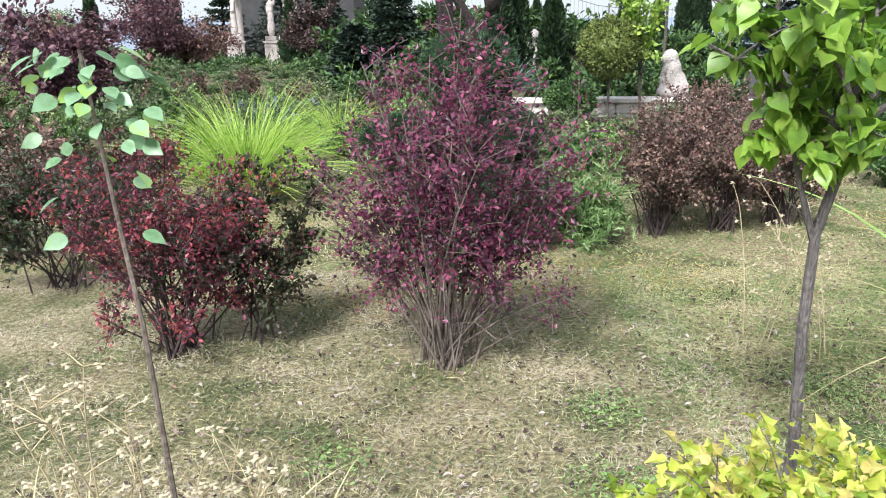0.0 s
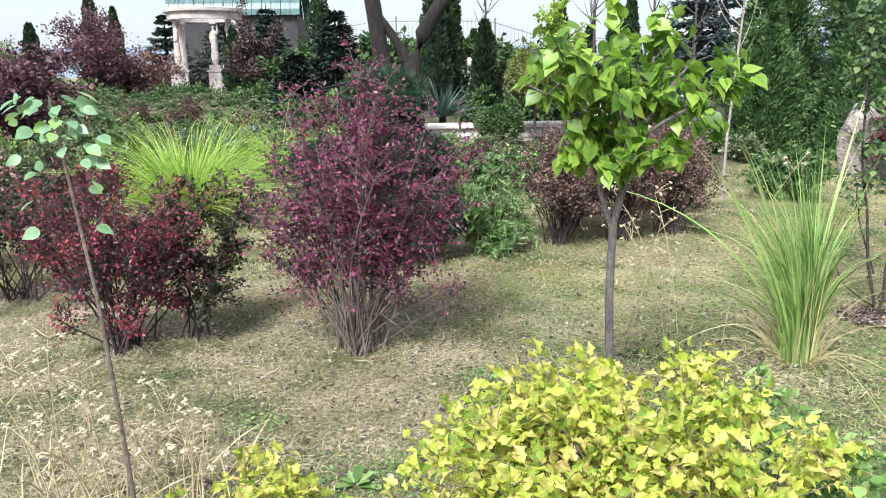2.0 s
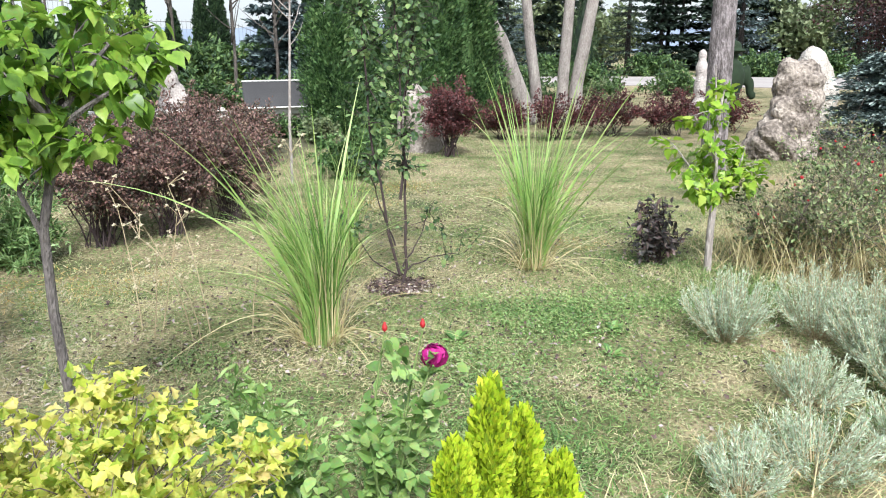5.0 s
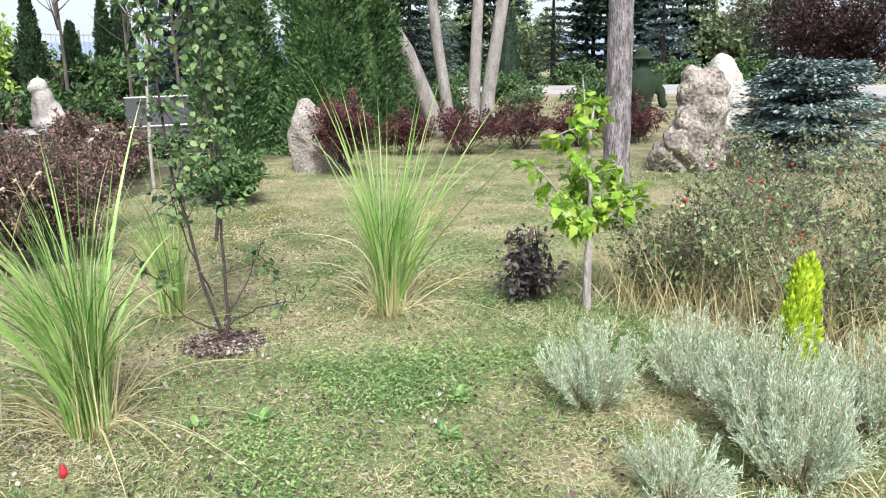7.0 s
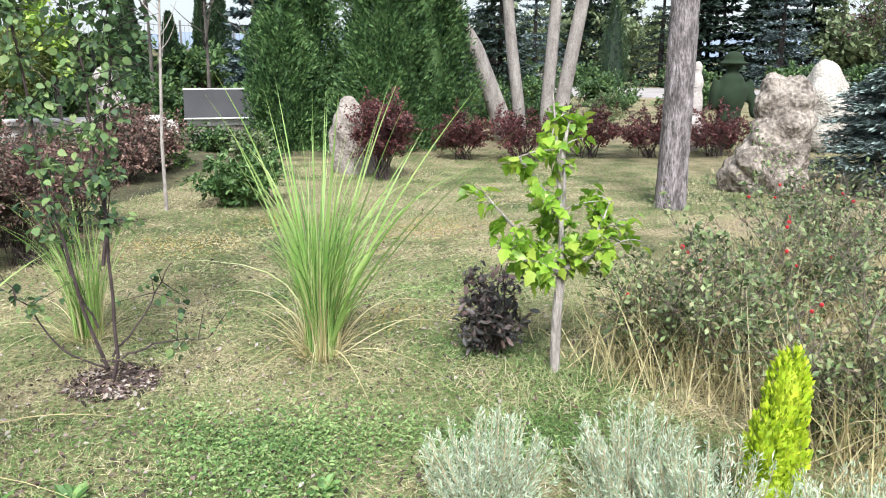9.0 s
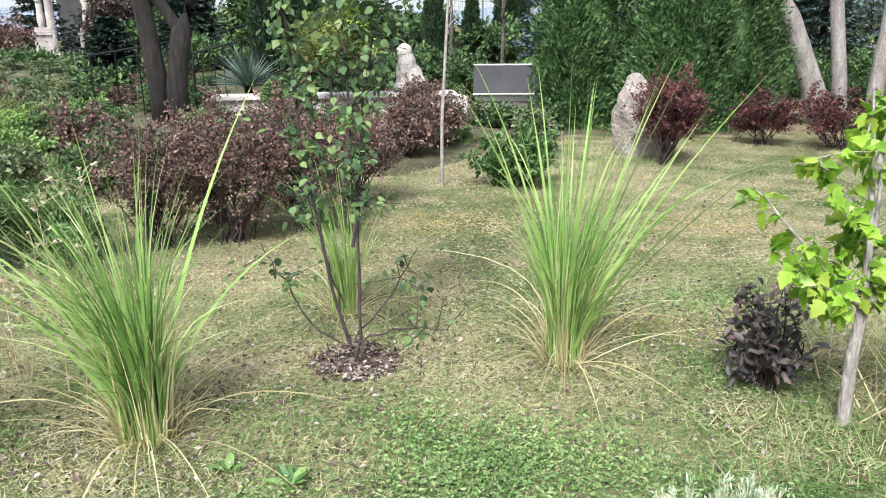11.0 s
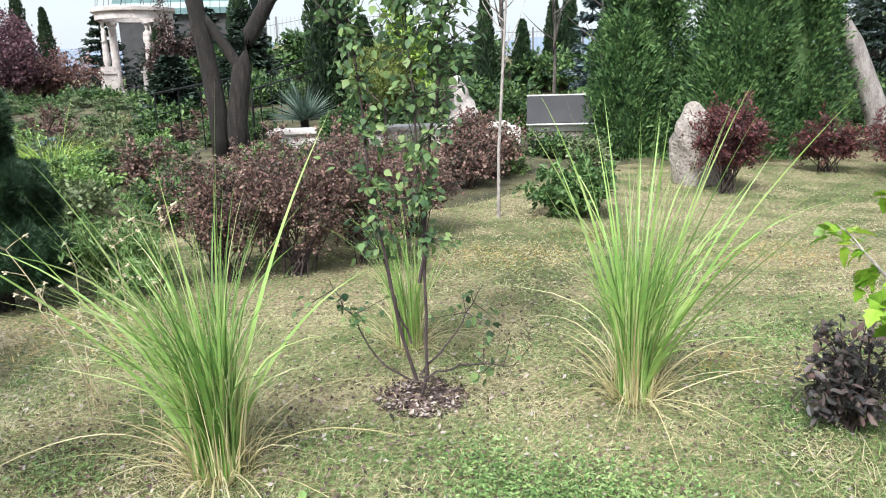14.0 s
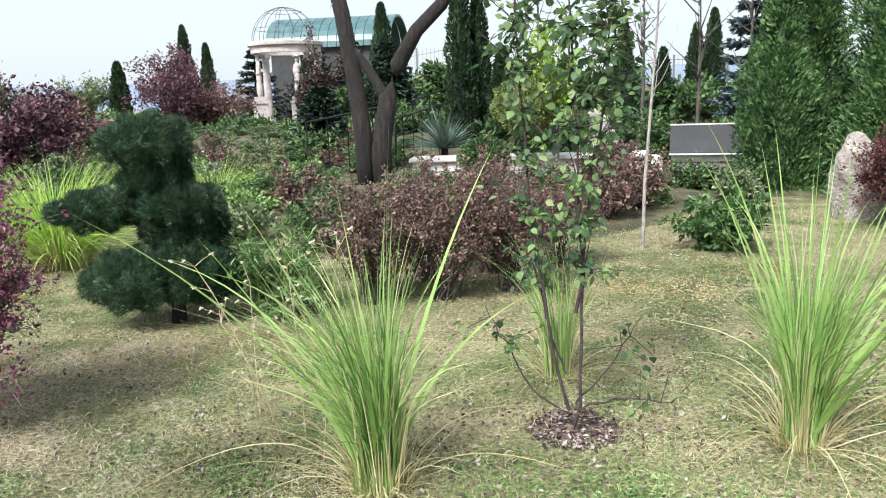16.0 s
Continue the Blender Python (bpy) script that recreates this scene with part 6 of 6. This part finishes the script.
while x0 < 2.1:
    w = rng.uniform(0.42, 0.7)
    for z0, z1 in ((-0.05, 0.26), (0.266, 0.46)):
        part("stone", Build().box((x0 + 0.004, -0.28 + rng.uniform(-0.012, 0.012), z0), (x0 + w - 0.006, 0.28, z1), 0.014), WALL_STONE, wl)
    x0 += w
for q in range(4):
    part("cap_stone", Build().box((-2.05 + 1.1 * q, -0.36, 0.466), (-0.96 + 1.1 * q, 0.36, 0.545), 0.016), WALL_STONE, wl)

# clipped ball bushes
def ball_bush(x, y, z, r, stem, leaf, label, k=1.0):
    ob = thing("ball_bush", x, y, None, label, "topiary", "clipped balls")
    g = height(x, y)
    part("stem", Build().tube([(0, 0, -0.03), (0.01, 0, z - g)], [0.03, 0.02], 7), BARK, ob)
    n = 5000
    v = rand_dirs(n)
    f = Build()
    f.leaves(np.array([0, 0, z - g]) + v * [r, r, r * k] * (1 + 0.06 * np.sin(v[:, :1] * 11 + v[:, 2:] * 9) - 0.25 * rng.uniform(0, 1, (n, 1)) ** 2), v + rng.normal(0, 0.5, (n, 3)), rng.normal(0, 1, (n, 3)), 0.07, FAN)
    f.ball((0, 0, z - g), (r * 0.8, r * 0.8, r * k * 0.8), 0.1, 3, 2)
    part("crown", f, leaf, ob)


ball_bush(2.2, 13.3, 0.6, 0.42, 0.4, JUNIPER, "clipped round green-brown bush", 0.75)
ball_bush(2.88, 13.5, 1.45, 0.52, 0.8, BALL_OLIVE, "clipped olive ball on a thin stem", 0.95)
crown_tree("slim_tree", 3.45, 13.6, 2.9, 0.5, LIME, BARK, "slim young tree with hanging lime leaves", 1500, 0.1, 0.022, 12, 0.62)

# yucca
yu = thing("yucca", 1.28, 15.3, 0.5, "spiky blue-green yucca rosette", "yucca")
n = 150
v = rand_dirs(n, 0.5)
v[:, 2] = np.abs(v[:, 2])
part("foliage", Build().blades(v * [0.1, 0.1, 0.1] + [0, 0, 0.15], v + [0, 0, 0.1], rng.uniform(0.6, 0.9, n), 0.05, 0.1, 4), YUCCA, yu)
part("stump", Build().tube([(0, 0, -0.4), (0, 0, 0.2)], [0.09, 0.07], 8), BARK_DARK, yu)

# tilted dark slab on a white footing
sl = thing("dark_slab", 5.97, 13.4, None, "dark grey tilted slab on a white footing", "slab", turn=-12.5)
g = height(5.97, 13.4)
b = Build()
b.box((-0.63, -0.02, -0.26), (0.63, 0.02, 0.26), 0.006)
o = part("panel", b, SLAB, sl)
o.matrix_local = pose(0, 0, 0.79 - g, -28)
b = Build()
b.box((-0.635, -0.024, 0.262), (0.635, 0.024, 0.285), 0.004)
b.box((-0.635, -0.024, -0.285), (0.635, 0.024, -0.262), 0.004)
part("edge_trim", b, PLASTER, o, "pale metal edging")
b = Build()
b.box((-0.6, -0.02, -0.05), (0.6, 0.35, 0.10), 0.01)
o = part("footing", b, PLASTER, sl)
o.matrix_local = pose(0, 0.0, 0.47 - g)
b = Build()
b.box((-0.55, 0.02, -0.3), (0.55, 0.3, 0.45 - g), 0.01)
part("plinth", b, STONE_GREY, sl)

# stair rail of black iron
def rail(name, pts, label, posts=6, drop=0.9):
    ob = thing(name, 0, 0, 0, label, "railing", "stair rails")
    pts = np.array(pts, float)
    k = np.linspace(0, len(pts) - 1, posts)
    c = np.stack([np.interp(k, np.arange(len(pts)), pts[:, i]) for i in range(3)], -1)
    part("handrail", Build().tube(pts, 0.02, 8), IRON, ob)
    part("lower_rail", Build().tube(pts - [0, 0, 0.35], 0.009, 6), IRON, ob)
    for q in c:
        part("post", Build().tube([(q[0], q[1], min(height(q[0], q[1]), q[2] - 0.4) - 0.03), q], 0.012, 6), IRON, ob)


rail("stair_rail", [(-1.02, 13.6, 1.28), (-0.36, 14.8, 1.42), (0.0, 15.6, 1.5)], "black iron handrail beside the garden steps")
rail("stair_rail", [(0.36, 14.9, 0.95), (0.38, 14.95, 1.27), (0.8, 16.5, 1.42), (1.2, 18.1, 1.57)], "black iron handrail climbing the bank")
rail("stair_rail", [(0.4, 17.0, 1.6), (1.1, 19.1, 1.9), (1.6, 20.6, 2.15)], "upper black iron handrail on the bank")


def fence(name, a, b2, tall, label, gap=0.16, mat=IRON):
    ob = thing(name, 0, 0, 0, label, "fence", kind="structure")
    a, b2 = np.array(a, float), np.array(b2, float)
    L = np.linalg.norm(b2 - a)
    ang = math.degrees(math.atan2(*(b2 - a)[::-1]))
    post = Build().box((-0.035, -0.035, 0), (0.035, 0.035, tall + 0.1)).mesh("post")
    bar = Build().box((-0.005, -0.005, 0.05), (0.005, 0.005, tall)).mesh("picket")
    for m in (post, bar):
        m.materials.append(mat)
    for n2, me, gp in (("post", post, 2.0), ("picket", bar, gap)):
        for q in np.arange(0, L, gp):
            p = a + (b2 - a) * q / L
            o = new(n2, me)
            o.parent = ob
            o.matrix_local = pose(p[0], p[1], height(*p) - 0.02, 0, 0, ang)
    for z in (0.12, tall - 0.1):
        part("rail", Build().tube([(*(a + (b2 - a) * t), height(*(a + (b2 - a) * t)) + z) for t in np.linspace(0, 1, 12)], 0.014, 6), mat, ob)


fence("fence_1", (-3.5, 31.0), (14.0, 31.0), 1.0, "grey iron picket fence on the terrace", mat=IRON_GREY)
fence("fence_2", (3.0, 25.0), (5.6, 25.6), 1.2, "dark picket gate panel between cypresses", 0.12)

# domed pavilion with statue columns
gz = thing("gazebo", -7.5, 33.0, 0.64, "round stone pavilion with open wire dome", "gazebo")
g = 0.64
part("base", Build().lathe([(0.01, 0.15), (1.75, 0.15), (1.78, 0.12), (1.8, -0.1)], 32), MARBLE, gz)
part("entablature", Build().lathe([(1.25, 3.15), (1.5, 3.15), (1.5, 3.4), (1.62, 3.45), (1.62, 3.58), (1.55, 3.62), (1.25, 3.62), (1.25, 3.15)], 40), MARBLE, gz)
for q in range(6):
    a = q * math.pi / 6
    c = np.array([(1.42 * math.cos(t) * math.cos(a), 1.42 * math.cos(t) * math.sin(a), 3.62 + 1.45 * math.sin(t)) for t in np.linspace(0, math.pi, 24)])
    part("dome_rib", Build().tube(c, 0.014, 5), IRON_GREY, gz, "thin grey metal rib")
for r, z in ((1.32, 4.17), (0.75, 4.87)):
    part("dome_ring", Build().tube([(r * math.cos(t), r * math.sin(t), z) for t in np.linspace(0, 2 * math.pi, 30)], 0.012, 5), IRON_GREY, gz)
for a in (30, 150):
    part("column", Build().lathe([(0.24, 0.15), (0.24, 0.3), (0.17, 0.36), (0.15, 2.95), (0.22, 3.05), (0.22, 3.16)], 14, (1.37 * math.cos(radians(a)), 1.37 * math.sin(radians(a)), 0)), MARBLE, gz)
FIG = [((0, 0, 0.35), (0.17, 0.15, 0.42)), ((0, 0, 0.75), (0.145, 0.125, 0.36)), ((0, 0, 1.12), (0.135, 0.11, 0.24)), ((0, 0, 1.33), (0.165, 0.105, 0.14)), ((0, 0, 1.48), (0.055, 0.055, 0.1)), ((0, -0.01, 1.62), (0.075, 0.085, 0.11)), ((0.16, -0.02, 1.15), (0.045, 0.05, 0.2)), ((0.13, -0.1, 0.98), (0.04, 0.1, 0.05)), ((-0.18, 0, 1.42), (0.045, 0.05, 0.14)), ((-0.16, -0.03, 1.6), (0.04, 0.045, 0.13)), ((0, 0, 1.76), (0.17, 0.17, 0.05))]
for a in (212, 88, 330):
    x, y = -7.5 + 1.25 * math.cos(radians(a)), 33.0 + 1.25 * math.sin(radians(a))
    b = Build()
    b.box((-0.36, -0.36, 0.1), (0.36, 0.36, 0.3), 0.01)
    b.box((-0.28, -0.28, 0.3), (0.28, 0.28, 1.05), 0.02)
    b.box((-0.33, -0.33, 1.05), (0.33, 0.33, 1.15), 0.015)
    b.box((-0.24, -0.24, 1.15), (0.24, 0.24, 1.35), 0.02)
    o = part("pedestal", b, MARBLE)
    o.matrix_world = pose(x, y, g, 0, 0, a)
    tagged(o, "stepped white stone pedestal of the pavilion", "pedestal")
    statue("column_statue", x, y, g + 1.34, FIG, MARBLE, "standing draped white stone statue bearing the pavilion", turn=a + 90)

# teal barrel-roofed hall far behind
hall = thing("hall", -8.2, 43.0, 1.3, "distant hall with a teal barrel roof", "building")
b = Build()
b.box((-3.4, 0, -1.5), (3.4, 6, 3.4), 0.02)
part("wall", b, SLAB, hall, "dark grey cladding")
k = np.linspace(0, math.pi, 20)
for q in range(14):
    x0 = -3.6 + q * 7.2 / 14
    arc = np.stack([np.zeros(20), 3 - 3.3 * np.cos(k), 3.4 + 1.9 * np.sin(k)], -1)
    v = np.vstack([arc + [x0, 0, 0], arc + [x0 + 7.2 / 14 - 0.03, 0, 0.0], arc + [x0, 0, -0.12], arc + [x0 + 7.2 / 14 - 0.03, 0, -0.12]])
    i = np.arange(19)
    qq = lambda s, e: np.vstack([np.stack([i + s * 20, i + e * 20, i + 1 + e * 20], -1), np.stack([i + s * 20, i + 1 + e * 20, i + 1 + s * 20], -1)])
    part("roof_sheet", Build().add(v, np.vstack([qq(0, 1), qq(2, 0), qq(1, 3)])), TEAL, hall)

# clipped hedge and woods that close the view beyond the drive
hedge = shrub("hedge_juniper", 31.0, 41.0, 1.5, 2.0, JUNIPER, TWIG_DARK, 20, 3000, 0.28, "wide green juniper hedge beyond the drive", "shrub", "drive hedge", form="mound", shape=FAN, twigs=7, reach=0.65, spread=0.08)
for x, y in ((24.5, 46.0), (28.0, 43.0), (33.5, 38.0), (37.5, 33.5), (40.5, 28.0), (42.0, 24.5), (43.5, 20.0), (44.5, 15.5), (45.0, 11.0), (-2.5, 28.0), (0.2, 28.3), (3.0, 28.0), (5.8, 28.4), (8.6, 28.0), (11.2, 28.2), (13.4, 27.0)):
    copy_thing(hedge, pose(x, y, height(x, y) - 0.1, 0, 0, rng.uniform(0, 360)))
wood1 = spruce("wood_spruce", 52.0, 40.0, 9.0, 2.8, SPRUCE_DARK, "tall dark conifer of the far wood", group="far wood", size=0.6, whorls=12, per=9, needles=30)
wood2 = crown_tree("wood_tree", 56.0, 36.0, 8.0, 3.6, OLIVE, BARK, "broad green tree of the far wood", 3400, 0.44, 0.16, 14, 0.15, group="far wood")
for q in range(34):
    a = radians(rng.uniform(-12, 62))
    r = rng.uniform(58, 76)
    copy_thing(wood1 if q % 3 else wood2, pose(r * math.cos(a) + 4, r * math.sin(a), -0.2, 0, 0, rng.uniform(0, 360)))
